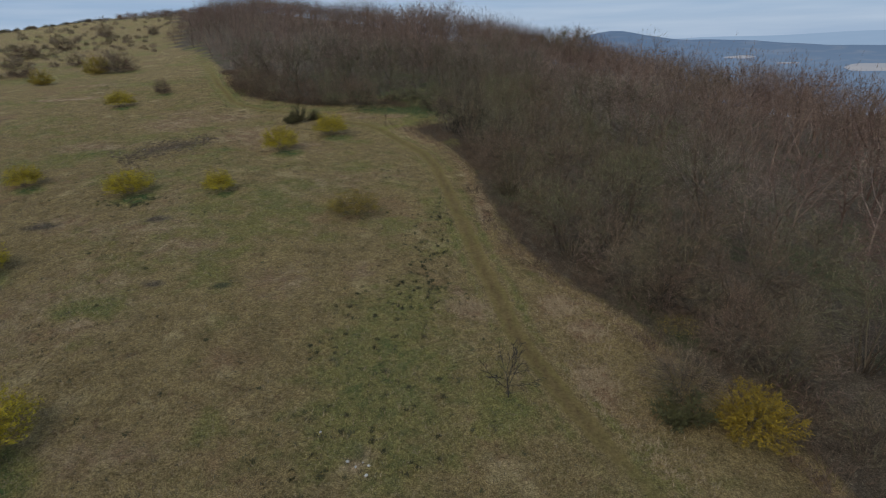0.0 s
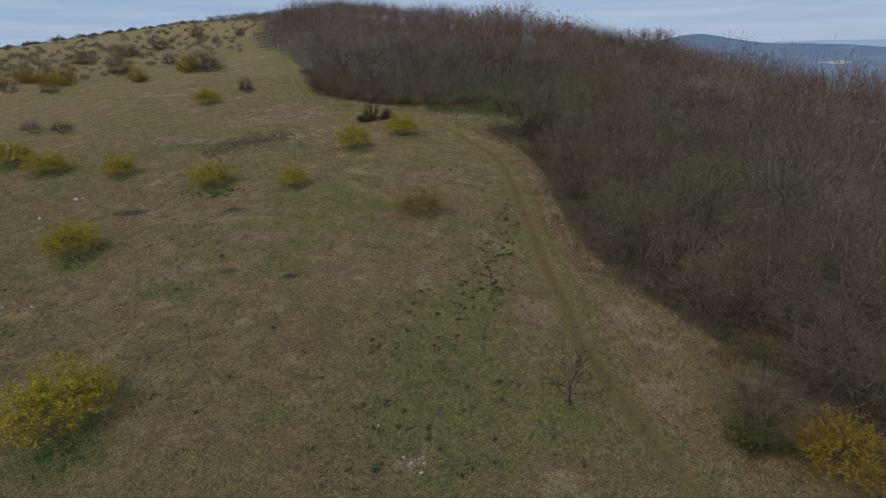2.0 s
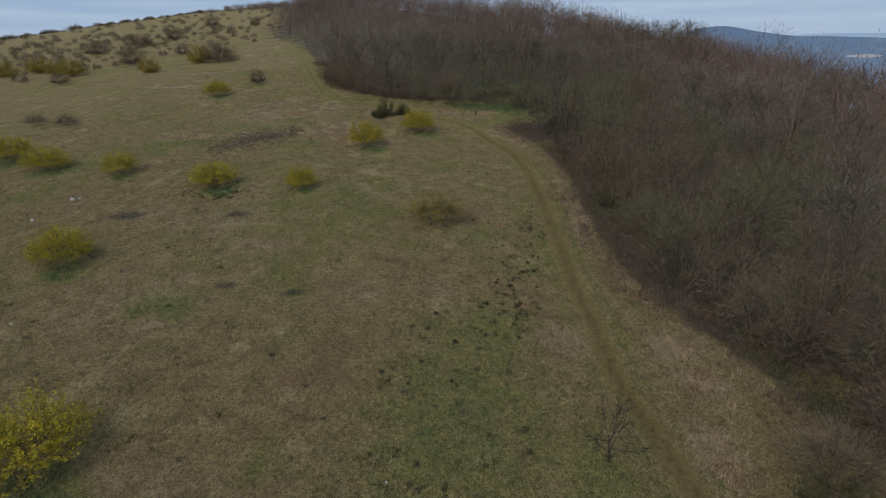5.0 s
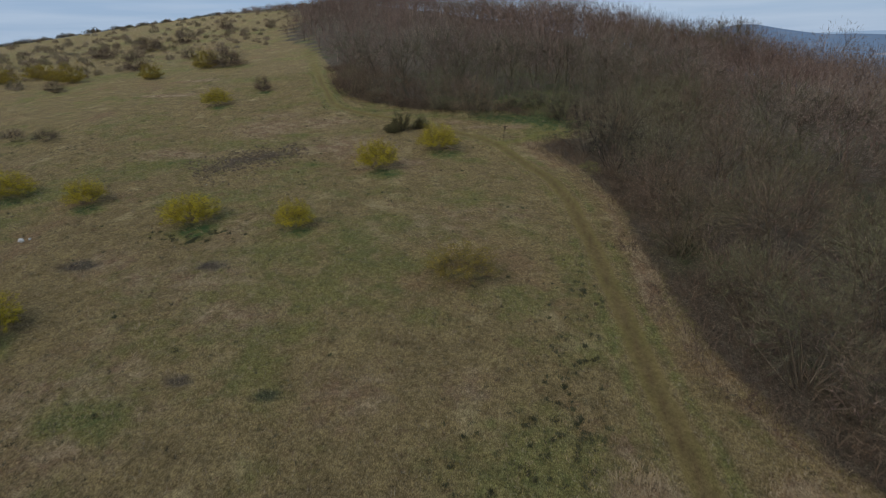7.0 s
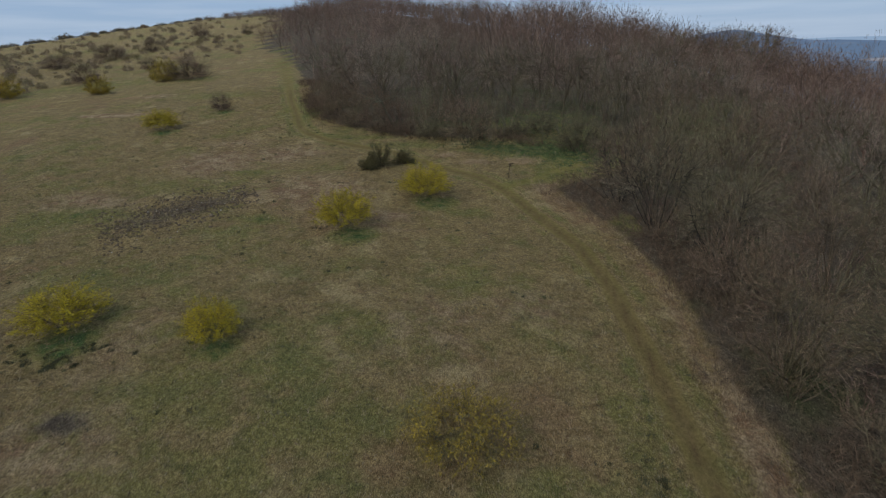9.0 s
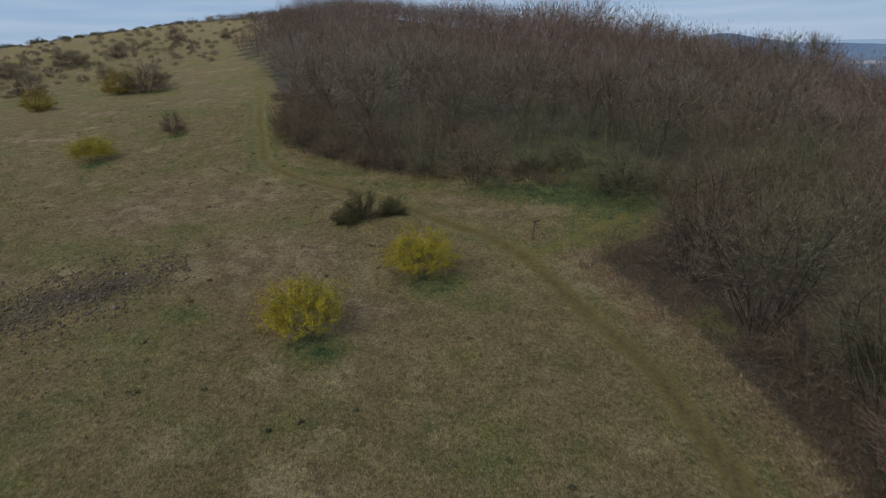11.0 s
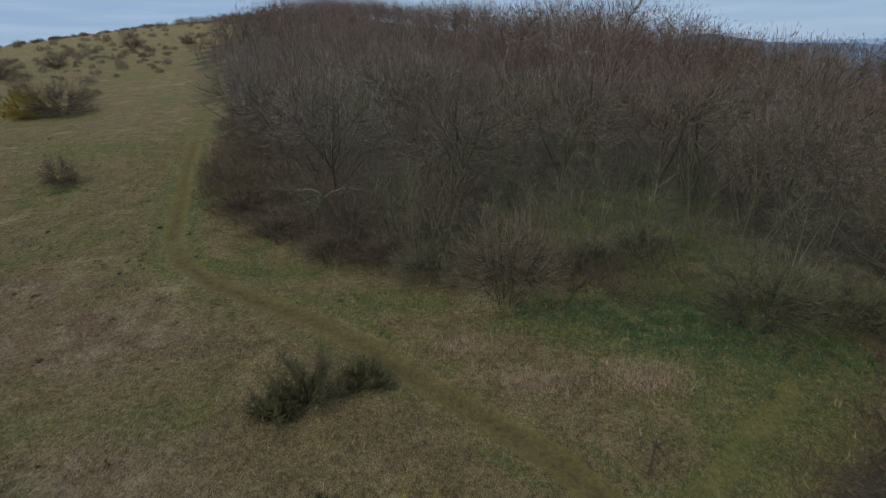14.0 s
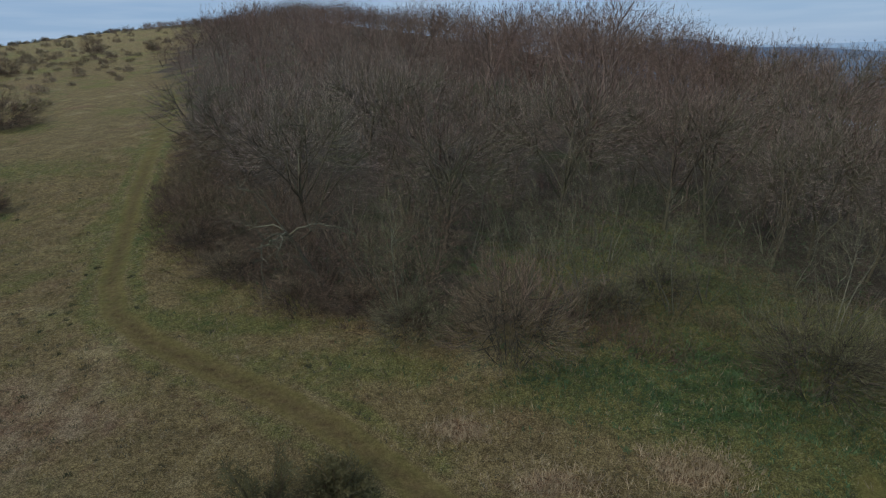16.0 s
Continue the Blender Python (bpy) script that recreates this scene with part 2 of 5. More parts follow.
RED_TWIGS = bark_material("reddish_twigs", (0.150, 0.099, 0.068), (0.205, 0.143, 0.099), (0.180, 0.143, 0.085))
STAND = stand_material("bare_wood", (0.123, 0.074, 0.057), (0.214, 0.155, 0.121), (0.132, 0.100, 0.071))
BRAMBLE = stand_material("bramble_stems", (0.098, 0.065, 0.045), (0.150, 0.105, 0.068), (0.118, 0.099, 0.052))
SHRUB_WOOD = bark_material("shrub_wood", (0.108, 0.079, 0.052), (0.150, 0.113, 0.076), (0.142, 0.127, 0.068), pale=1.4)
PALE_WOOD = bark_material("lichened_dead_wood", (0.098, 0.090, 0.060), (0.130, 0.118, 0.080), (0.098, 0.102, 0.056))
BLOSSOM = leaf_material("yellow_blossom", (0.285, 0.214, 0.013), (0.480, 0.380, 0.022))
FADED = leaf_material("faded_yellow_blossom", (0.25, 0.18, 0.022), (0.37, 0.27, 0.030))
OLIVE_BUDS = leaf_material("olive_buds", (0.16, 0.145, 0.035), (0.24, 0.20, 0.045))
NEEDLES = leaf_material("juniper_needles", (0.098, 0.086, 0.038), (0.155, 0.132, 0.058))
HERB = leaf_material("spring_herbs", (0.052, 0.096, 0.036), (0.115, 0.155, 0.066))
TUSSOCK = leaf_material("dark_tussock", (0.078, 0.068, 0.038), (0.128, 0.108, 0.060))
STRAW_BLADES = leaf_material("bleached_straw", (0.291, 0.195, 0.116), (0.524, 0.412, 0.249), 1.15, 0.75)
DARK_TUSSOCK = leaf_material("dark_green_tussock", (0.056, 0.058, 0.028), (0.104, 0.098, 0.048))
DARK_NEEDLES = leaf_material("dark_juniper_needles", (0.066, 0.064, 0.027), (0.108, 0.102, 0.042))
FADED_GOLD = leaf_material("dull_golden_blossom", (0.20, 0.140, 0.022), (0.33, 0.235, 0.030))
GOLD = leaf_material("golden_blossom", (0.185, 0.122, 0.014), (0.310, 0.211, 0.019))
LIMESTONE = stone_material("weathered_limestone", (0.110, 0.082, 0.056), (0.190, 0.144, 0.100))
WHITE_STONE = stone_material("white_stone", (0.50, 0.48, 0.44), (0.68, 0.66, 0.62))
SIGN_WOOD = stone_material("weathered_timber", (0.095, 0.068, 0.042), (0.135, 0.100, 0.064))


# ---- lie of the land ----
def soft(v, width):
    """A ramp that starts softly at 0."""
    v = np.asarray(v, float) / width
    return width * (np.log1p(np.exp(-np.abs(v))) + np.maximum(v, 0))


def land(x, y):
    """The ground's height: a hillside that rises ahead, falls off to both sides and rounds over along a crest."""
    x, y = np.asarray(x, float), np.asarray(y, float)
    crest = np.where(x < 10, 134 + 1.7 * (10 - x), 134 - 0.5 * (x - 10))
    crest = np.clip(crest, 90, 390)
    ahead = y - 0.9 * soft(y - crest, 16)
    z = -2.6 + 0.1135 * ahead - 0.0459 * x
    z = z - 0.072 * (np.hypot(np.minimum(x, 0), 60) - 60) - 0.20 * (np.hypot(np.maximum(x, 0), 30) - 30)
    z = z + 0.6 * np.exp(-(((x + 17) / 15) ** 2 + ((y - 41) / 12) ** 2))
    z = z - 0.04 * soft(-x - 195, 14) - 0.12 * soft(-x - 270, 25)
    z = z + 0.10 * np.sin(0.41 * x + 0.9) * np.sin(0.33 * y + 0.4) + 0.05 * np.sin(0.93 * x + 0.5 * y)
    r = np.hypot(x + 40, y - 60)
    far = np.clip((r - 420) / 1300, 0, 1)
    far = far * far * (3 - 2 * far)
    return z * (1 - far) - 560 * far


def height(x, y):
    return float(land(x, y))


TRAIL = [(16, 4), (9.6, 13.2), (7.4, 16.8), (5.7, 20.7), (4.0, 25.4), (3.4, 29.5), (2.7, 32.8), (1.8, 38), (1.2, 41.5), (0.4, 47.2), (-0.6, 52.5), (-2.1, 57),
         (-3.8, 60), (-5.5, 63), (-6.9, 65.4), (-9.4, 68.4), (-12.2, 70.4), (-14.7, 72.1), (-16.7, 73.4), (-19.0, 74.7), (-22.1, 76.2), (-25.7, 77.8), (-28.1, 79.4), (-30.3, 82.3),
         (-34.0, 89.6), (-36.9, 95), (-41.2, 104), (-47, 116), (-52.8, 128), (-64, 152), (-78, 178)]
BRANCH = [(-7.3, 66.2), (-5.9, 67.4), (-4.6, 68.9), (-3.2, 70.5), (-2.0, 71.7), (-1.2, 72.8)]
# the wood's edge, from the near end of the trail to the far shoulder
EDGE = [(24, -20), (17, 14), (13.5, 22), (10.2, 28), (7.4, 31.5), (5.9, 34.5), (4.6, 39.5), (3.3, 46), (2.8, 53), (-0.2, 61), (-2.4, 64.5), (-3.6, 66.5),
        (-1.6, 68.8), (1.5, 71.5), (3, 76.2), (-0.6, 77.4), (-5, 78.4), (-9.4, 79.6), (-14, 78.6), (-18, 79.8), (-24, 82.4), (-29.8, 86.8), (-34.4, 95),
        (-38, 104), (-44, 115), (-51, 128), (-61, 143), (-72, 157), (-79, 173), (-90, 203), (-106, 245), (-128, 290), (-150, 310), (-185, 312), (-190, 330)]


def line_distance(x, y, line):
    best = np.full(np.shape(x), 1e9)
    for (ax, ay), (bx, by) in zip(line, line[1:]):
        dx, dy = bx - ax, by - ay
        k = np.clip(((x - ax) * dx + (y - ay) * dy) / (dx * dx + dy * dy), 0, 1)
        best = np.minimum(best, np.hypot(x - ax - k * dx, y - ay - k * dy))
    return best


WOOD = EDGE + [(-190, 420), (600, 420), (600, -20)]


def in_wood(x, y):
    x, y = np.asarray(x, float), np.asarray(y, float)
    inside = np.zeros(np.shape(x), bool)
    for (ax, ay), (bx, by) in zip(WOOD, WOOD[1:] + WOOD[:1]):
        if ay == by:
            continue
        cross = ((ay > y) != (by > y)) & (x < (bx - ax) * (y - ay) / (by - ay) + ax)
        inside = inside ^ cross
    return inside


# ---- mesh helpers ----
def mesh_of(name, verts, tris, material, smooth=False):
    me = bpy.data.meshes.new(name)
    v = np.asarray(verts, np.float32).reshape(-1, 3)
    f = np.asarray(tris, np.int32).reshape(-1, 3)
    me.vertices.add(len(v))
    me.vertices.foreach_set("co", v.ravel())
    me.loops.add(f.size)
    me.loops.foreach_set("vertex_index", f.ravel())
    me.polygons.add(len(f))
    me.polygons.foreach_set("loop_start", np.arange(0, f.size, 3, dtype=np.int32))
    me.polygons.foreach_set("use_smooth", np.full(len(f), smooth))
    me.update(calc_edges=True)
    me.materials.append(material)
    return me


def part(name, data, parent, label=""):
    ob = new(name, data)
    ob.parent = parent
    return tagged(ob, label)


def thing(name, label, category, group="", kind=""):
    return tagged(new(name), label, category, group, kind)


class Shape:
    """Triangles in the making."""

    def __init__(self):
        self.v, self.f = [], []

    def tube(self, pts, radii, sides=4, tip=True):
        """A tapering limb along pts; it ends in a point where tip is set."""
        base = len(self.v)
        rings = []
        for i, (p, r) in enumerate(zip(pts, radii)):
            way = (Vector(pts[min(i + 1, len(pts) - 1)]) - Vector(pts[max(i - 1, 0)])).normalized()
            a = way.orthogonal().normalized()
            b = way.cross(a)
            if i == len(pts) - 1 and tip:
                rings.append([len(self.v)])
                self.v.append(tuple(p))
                continue
            ring = []
            for k in range(sides):
                t = 2 * math.pi * k / sides
                ring.append(len(self.v))
                self.v.append(tuple(Vector(p) + r * (math.cos(t) * a + math.sin(t) * b)))
            rings.append(ring)
        for r0, r1 in zip(rings, rings[1:]):
            for k in range(sides):
                k2 = (k + 1) % sides
                if len(r1) == 1:
                    self.f.append((r0[k], r0[k2], r1[0]))
                else:
                    self.f += [(r0[k], r0[k2], r1[k2]), (r0[k], r1[k2], r1[k])]
        return base

    def blade(self, p, q, width, side):
        """A single sliver from p to q."""
        i = len(self.v)
        self.v += [tuple(p - side * width), tuple(p + side * width), tuple(q)]
        self.f.append((i, i + 1, i + 2))

    def ribbon(self, a, b, c, width, side):
        """A thin bent branch from a over b to c."""
        i = len(self.v)
        self.v += [tuple(a - side * width), tuple(a + side * width), tuple(b - side * width * 0.7), tuple(b + side * width * 0.7), tuple(c)]
        self.f += [(i, i + 1, i + 3), (i, i + 3, i + 2), (i + 2, i + 3, i + 4)]

    def petal(self, c, r, rng):
        """One leaf: a small bent quad."""
        i = len(self.v)
        a = Vector((rng.gauss(0, 1), rng.gauss(0, 1), rng.gauss(0, 0.7))).normalized()
        b = a.cross(Vector((rng.gauss(0, 1), rng.gauss(0, 1), rng.gauss(0, 1)))).normalized()
        c = Vector(c)
        self.v += [tuple(c - a * r), tuple(c + b * r * 0.6), tuple(c + a * r), tuple(c - b * r * 0.6)]
        self.f += [(i, i + 1, i + 2), (i, i + 2, i + 3)]


def spread(way, angle, rng):
    """A direction that leaves way by angle, to a random side."""
    a = way.orthogonal().normalized()
    t = rng.random() * 6.283
    side = math.cos(t) * a + math.sin(t) * way.cross(a)
    return (math.cos(angle) * way + math.sin(angle) * side).normalized()


def grow(p, way, length, r0, r1, steps, bend, rise, rng):
    """Points along a limb that wanders and rises a little, with its radii and last direction."""
    pts, radii = [Vector(p)], [r0]
    for k in range(steps):
        way = (way + Vector((rng.gauss(0, bend), rng.gauss(0, bend), rng.gauss(0, bend) + rise))).normalized()
        pts.append(pts[-1] + way * (length / steps))
        radii.append(r0 + (r1 - r0) * (k + 1) / steps)
    return pts, radii, way


def along(pts, u):
    k = min(int(u * (len(pts) - 1)), len(pts) - 2)
    f = u * (len(pts) - 1) - k
    return pts[k].lerp(pts[k + 1], f), (pts[k + 1] - pts[k]).normalized()


def sapling_shapes(rng, tall, limbs, branches, twigs, thick, low, wide):
    """A small bare tree of height tall with a domed crown: the wood (trunk and limbs) and the crown (branches and twigs)."""
    wood, crown = Shape(), Shape()
    r = tall * 0.0105 * thick
    lean = Vector((rng.gauss(0, 0.07), rng.gauss(0, 0.07), 1)).normalized()
    stem, radii, _ = grow(Vector((0, 0, -0.25)), lean, tall * 0.62, r, r * 0.45, 4, 0.07, 0.02, rng)
    wood.tube(stem, radii, 6)
    for i in range(limbs):
        u = low / 0.62 + (1 - low / 0.62) * (i + rng.random()) / limbs
        p, d = along(stem, min(u, 0.999))
        # aim at a place on the dome
        t = 2.399 * i + rng.uniform(-0.5, 0.5)
        f = min(1.0, (1.25 - p.z / tall) * rng.uniform(0.45, 1.15))
        top = tall * (0.46 + 0.54 * math.sqrt(1 - f * f * 0.95)) * rng.uniform(0.93, 1.03)
        way = Vector((math.cos(t) * f * wide * tall, math.sin(t) * f * wide * tall, top)) - p
        length = way.length * 1.03
        way = (way.normalized() + Vector((math.cos(t), math.sin(t), 0)) * 0.30).normalized()
        lp, lr, _ = grow(p, way, length, r * (0.62 - 0.25 * u), r * 0.10, 5, 0.17, 0.06, rng)
        wood.tube(lp, lr, 4)
        for j in range(branches):
            w = 0.18 + 0.82 * ((j + rng.random()) / branches) ** 0.8
            bp, bd = along(lp, min(w, 0.99))
            out = (bp - Vector((0, 0, 0.40 * tall))).normalized()
            bq = (bd * 0.40 + out * 0.60 + Vector((rng.gauss(0, 0.55), rng.gauss(0, 0.55), rng.gauss(0.02, 0.45)))).normalized()
            cp, cr, _ = grow(bp, bq, (0.10 + 0.11 * rng.random()) * tall * (1.2 - 0.5 * w), 0.013 * thick, 0.005, 2, 0.20, 0.08, rng)
            crown.tube(cp, cr, 3)
            for k in range(twigs):
                tp, td = along(cp, min(0.05 + 0.93 * (k + rng.random()) / twigs, 0.99))
                tq = (spread(td, radians(rng.uniform(15, 65)), rng) + out * 0.25 + Vector((0, 0, 0.12))).normalized()
                tl = rng.uniform(0.30, 0.75) * tall / 9.0
                crown.blade(tp, tp + tq * tl, 0.0068 * thick, spread(tq, 1.57, rng))
                sp = tp + tq * tl * rng.uniform(0.15, 0.6)
                sq = (spread(tq, radians(rng.uniform(18, 55)), rng) + Vector((0, 0, 0.08))).normalized()
                crown.blade(sp, sp + sq * tl * rng.uniform(0.45, 0.75), 0.0055 * thick, spread(sq, 1.57, rng))
    return wood, crown


def canopy(x, y):
    """How tall the wood stands at a place: swells some fifteen metres across, as the crowns of old trees make them."""
    f = 0.5 + 0.5 * math.sin(0.40 * x + 0.9 + 0.8 * math.sin(0.11 * y)) * math.sin(0.37 * y + 0.3 + 0.9 * math.sin(0.13 * x))
    return 0.85 + 0.24 * f


def dome_tree(rng, tall, radius, limbs, points, fan, sides=(6, 4, 3), stems=1, thick=1.0, slips=1, base=0.5, twig=0.0068, reach=0.75, under=0.3, rise=0.22, loose=0.42, bloom=None, petals=0, size=0.03):
    """A bare tree or shrub with a rounded crown: limbs rise to the dome, branches fork off to all of it and end in fans of fine twigs."""
    wood, crown = Shape(), Shape()
    r = tall * 0.0105 * thick
    centre = Vector((0, 0, base * tall))
    starts = []
    if stems == 1:
        lean = Vector((rng.gauss(0, 0.08), rng.gauss(0, 0.08), 1)).normalized()
        pts, radii, _ = grow(Vector((0, 0, -0.25)), lean, tall * 0.58, r, r * 0.45, 4, 0.09, 0.02, rng)
        wood.tube(pts, radii, sides[0])
        for i in range(limbs):
            u = 0.22 + 0.76 * i / limbs
            starts.append((along(pts, u)[0], r * (0.62 - 0.25 * u)))
    else:
        for i in range(limbs):
            t = 2.399 * i
            f = 0.09 * radius * math.sqrt((i + 0.5) / limbs) * 2
            starts.append((Vector((f * math.cos(t), f * math.sin(t), -0.15)), r * rng.uniform(0.5, 0.75)))
    nodes = []
    for i, (p, r0) in enumerate(starts):
        t = 2.399 * i + rng.uniform(-0.4, 0.4)
        f = math.sqrt(rng.uniform(0.05, 0.9)) if stems == 1 else math.sqrt((i + 0.6) / limbs)
        goal = centre + Vector((math.cos(t) * f * radius, math.sin(t) * f * radius, tall * (1 - base) * math.sqrt(1 - f * f * 0.95))) * 0.78
        way = (goal - p).normalized() + Vector((math.cos(t), math.sin(t), 0)) * 0.25
        pts, radii, _ = grow(p, way.normalized(), (goal - p).length * 1.04, r0, r * 0.12, 4, 0.15, 0.05, rng)
        wood.tube(pts, radii, sides[1])
        nodes += [along(pts, 0.25 + 0.74 * (u + rng.random()) / 18)[0] for u in range(18)]
    near = np.array(nodes)
    phase = [rng.random() * 6.283 for _ in range(4)]
    for i in range(points):
        h = 1 - (1 + under) * (i + rng.random()) / points
        t = 2.399 * i + rng.uniform(-0.2, 0.2)
        c = math.sqrt(max(0.0, 1 - h * h))
        d = Vector((math.cos(t) * c, math.sin(t) * c, h))
        k = rng.uniform(0.86, 1.0) * (1 + 0.07 * math.sin(2 * t + phase[0]) + 0.09 * math.sin(5 * t + 3 * h + phase[1]) + 0.08 * math.sin(7 * h + phase[2]) + 0.05 * math.sin(9 * t - 6 * h + phase[3]))
        if stems > 1 and rng.random() < 0.38:
            k *= rng.uniform(0.40, 0.82)
        goal = centre + Vector((d.x * radius, d.y * radius, d.z * (tall - centre.z if h > 0 else centre.z * 0.85))) * k
        aim = centre.lerp(goal, 0.52)
        q = Vector(nodes[int(np.argsort(((near - np.array(aim)) ** 2).sum(1))[rng.randrange(4)])])
        end = q.lerp(goal, 0.90)
        run = (end - q).length
        way = (end - q).normalized()
        bend = Vector((rng.gauss(0, 0.10), rng.gauss(0, 0.10), rng.gauss(-0.09, 0.08))) * run
        mid, last = q.lerp(end, 0.4) + bend, q.lerp(end, 0.75) + bend * 0.6 + Vector((rng.gauss(0, 0.05), rng.gauss(0, 0.05), rng.gauss(0, 0.05))) * run
        if sides[2]:
            wood.ribbon(q, mid, end, 0.016 * thick, spread(way, 1.57, rng))
        else:
            crown.blade(q, last, 0.009 * thick, spread(way, 1.57, rng))
        for _ in range(fan):
            w = 1 - 0.80 * rng.random() ** 1.3
            tp = q.lerp(mid, w / 0.4) if w < 0.4 else mid.lerp(last, (w - 0.4) / 0.35) if w < 0.75 else last.lerp(end, (w - 0.75) / 0.25)
            tq = (way * 0.45 + d * 0.45 + Vector((rng.gauss(0, loose), rng.gauss(0, loose), rng.gauss(rise, loose * 0.8)))).normalized()
            tl = reach * rng.uniform(0.35, 1.0)
            crown.blade(tp, tp + tq * tl, twig * thick, spread(tq, 1.57, rng))
            for _ in range(petals):
                c = tp + tq * tl * rng.uniform(0.1, 1.1) + Vector((rng.gauss(0, size), rng.gauss(0, size), rng.gauss(0, size)))
                bloom.petal(c, size * rng.uniform(0.6, 1.4), rng)
            for _ in range(slips):
                sp = tp + tq * tl * rng.uniform(0.15, 0.6)
                sq = (spread(tq, radians(rng.uniform(18, 52)), rng) + Vector((0, 0, 0.12))).normalized()
                crown.blade(sp, sp + sq * tl * rng.uniform(0.45, 0.75), twig * 0.8 * thick, spread(sq, 1.57, rng))
    return wood, crown


def scattered(count, box, gap, rng, keep):
    """Up to count places in box, no two nearer than gap, where keep(x, y) holds."""
    cells, made = {}, []
    for _ in range(count * 14):
        if len(made) >= count:
            break
        x, y = rng.uniform(box[0], box[1]), rng.uniform(box[2], box[3])
        key = (int(x // gap), int(y // gap))
        if not keep(x, y):
            continue
        if any(math.hypot(x - a, y - b) < gap for i in (-1, 0, 1) for j in (-1, 0, 1) for a, b in cells.get((key[0] + i, key[1] + j), ())):
            continue
        cells.setdefault(key, []).append((x, y))
        made.append((x, y))
    return made


def stand_of(shapes, places, rng, scale=(0.8, 1.2), sink=0.15, lift=lambda x, y: 0.0):
    """Many copies of the given shapes in one pair of arrays."""
    data = [(np.array(s.v, float), np.array(s.f, int)) for s in shapes]
    vs, fs, tone, at = [], [], [], 0
    for x, y in places:
        v, f = data[rng.randrange(len(data))]
        t, k = rng.random() * 6.283, rng.uniform(*scale)
        grown = 1 + lift(x, y)
        h = k * rng.uniform(0.97, 1.04) * grown
        k *= grown ** 0.7
        c, s = math.cos(t) * k, math.sin(t) * k
        w = np.empty_like(v)
        w[:, 0] = v[:, 0] * c - v[:, 1] * s + x
        w[:, 1] = v[:, 0] * s + v[:, 1] * c + y
        w[:, 2] = v[:, 2] * h + height(x, y) - sink
        vs.append(w)
        fs.append(f + at)
        tone.append(np.full(len(v), rng.random()))
        at += len(v)
    return np.concatenate(vs), np.concatenate(fs), np.concatenate(tone)


def stand_object(name, made, material, label, category):
    """One object of kind stuff from what stand_of() made, each plant with a tone of its own."""
    v, f, tone = made
    me = mesh_of(name, v, f, material)
    me.attributes.new("tone", "FLOAT", "POINT").data.foreach_set("value", tone.astype(np.float32))
    tagged(new(name, me), label, category, kind="stuff")


def joined(*shapes):
    s = Shape()
    for o in shapes:
        n = len(s.v)
        s.v += o.v
        s.f += [tuple(i + n for i in f) for f in o.f]
    return s


# ---- things that grow on the slope: places and sizes ----
# x, y, width, height
YELLOW = [(-17.9, 17.0, 4.6, 2.5), (-28.8, 31.3, 4.0, 2.3), (-18.3, 44.5, 2.6, 1.8), (-25.8, 44.5, 4.0, 2.0), (-36.6, 47.4, 3.1, 1.9), (-16.7, 57.4, 3.9, 2.5),
          (-12.7, 63.5, 4.0, 2.3), (-51.5, 51.0, 4.8, 2.2), (-45.3, 48.6, 4.6, 2.0), (-45.9, 80.9, 4.0, 2.3)]
FAINT = [(-6.6, 40.3, 4.3, 1.9), (-72.2, 103.3, 4.4, 3.0), (-68.0, 114.0, 5.2, 4.0), (-87.2, 101.6, 5.2, 3.6), (-99.9, 107.8, 6, 3.2), (-104.5, 104.0, 6, 3.0),
         (-93.0, 104.5, 4.5, 2.4)]
GOLDEN = [(13.3, 18.9, 3.5, 2.3), (12.9, 26.7, 2.6, 0.9)]
BARE = [(11.2, 21.4, 4.2, 2.4), (-44.5, 91.0, 3.0, 2.7), (-64.4, 115.0, 8.0, 4.6), (-80.0, 126.8, 4.0, 3.0), (-82.9, 113.4, 5.4, 4.4), (-105.3, 148.0, 7.5, 4.0), (-108.8, 135.4, 6.5, 3.4),
        (-104.4, 161.7, 5.0, 4.0), (-82.2, 92.7, 3.6, 2.2), (-60.5, 64.0, 3.0, 1.6),
        (-56.6, 64.4, 3.2, 1.5), (12.8, 28.8, 4.4, 2.8), (-1.2, 76.4, 5.4, 3.8), (-11.3, 77.2, 5.4, 4.6), (-115, 201, 5.5, 5.5), (16.6, 27.6, 3.2, 3.2), (-98, 200, 4, 3.4),
        (-15.0, 78.6, 4.4, 1.9), (-7.0, 81.4, 3.6, 1.5), (2.2, 77.0, 4.4, 2.6), (-4.8, 82.6, 4.0, 2.2), (-24.4, 83.0, 4.2, 1.9), (-20.6, 80.8, 3.8, 1.5), (-28.0, 86.2, 4.0, 2.0), (-31.4, 90.4, 3.6, 2.0), (-17.6, 80.6, 3.4, 1.6)]


# ---- ground: one sheet to the horizon ----
def steps(a, b, fine_a, fine_b, fine, growth=1.16):
    inner = list(np.arange(fine_a, fine_b + 1e-6, fine))
    lo, hi, d = [], [], fine
    p = fine_a
    while p > a:
        d *= growth
        p -= d
        lo.append(p)
    d, p = fine, inner[-1]
    while p < b:
        d *= growth
        p += d
        hi.append(p)
    return np.array(lo[::-1] + inner + hi)


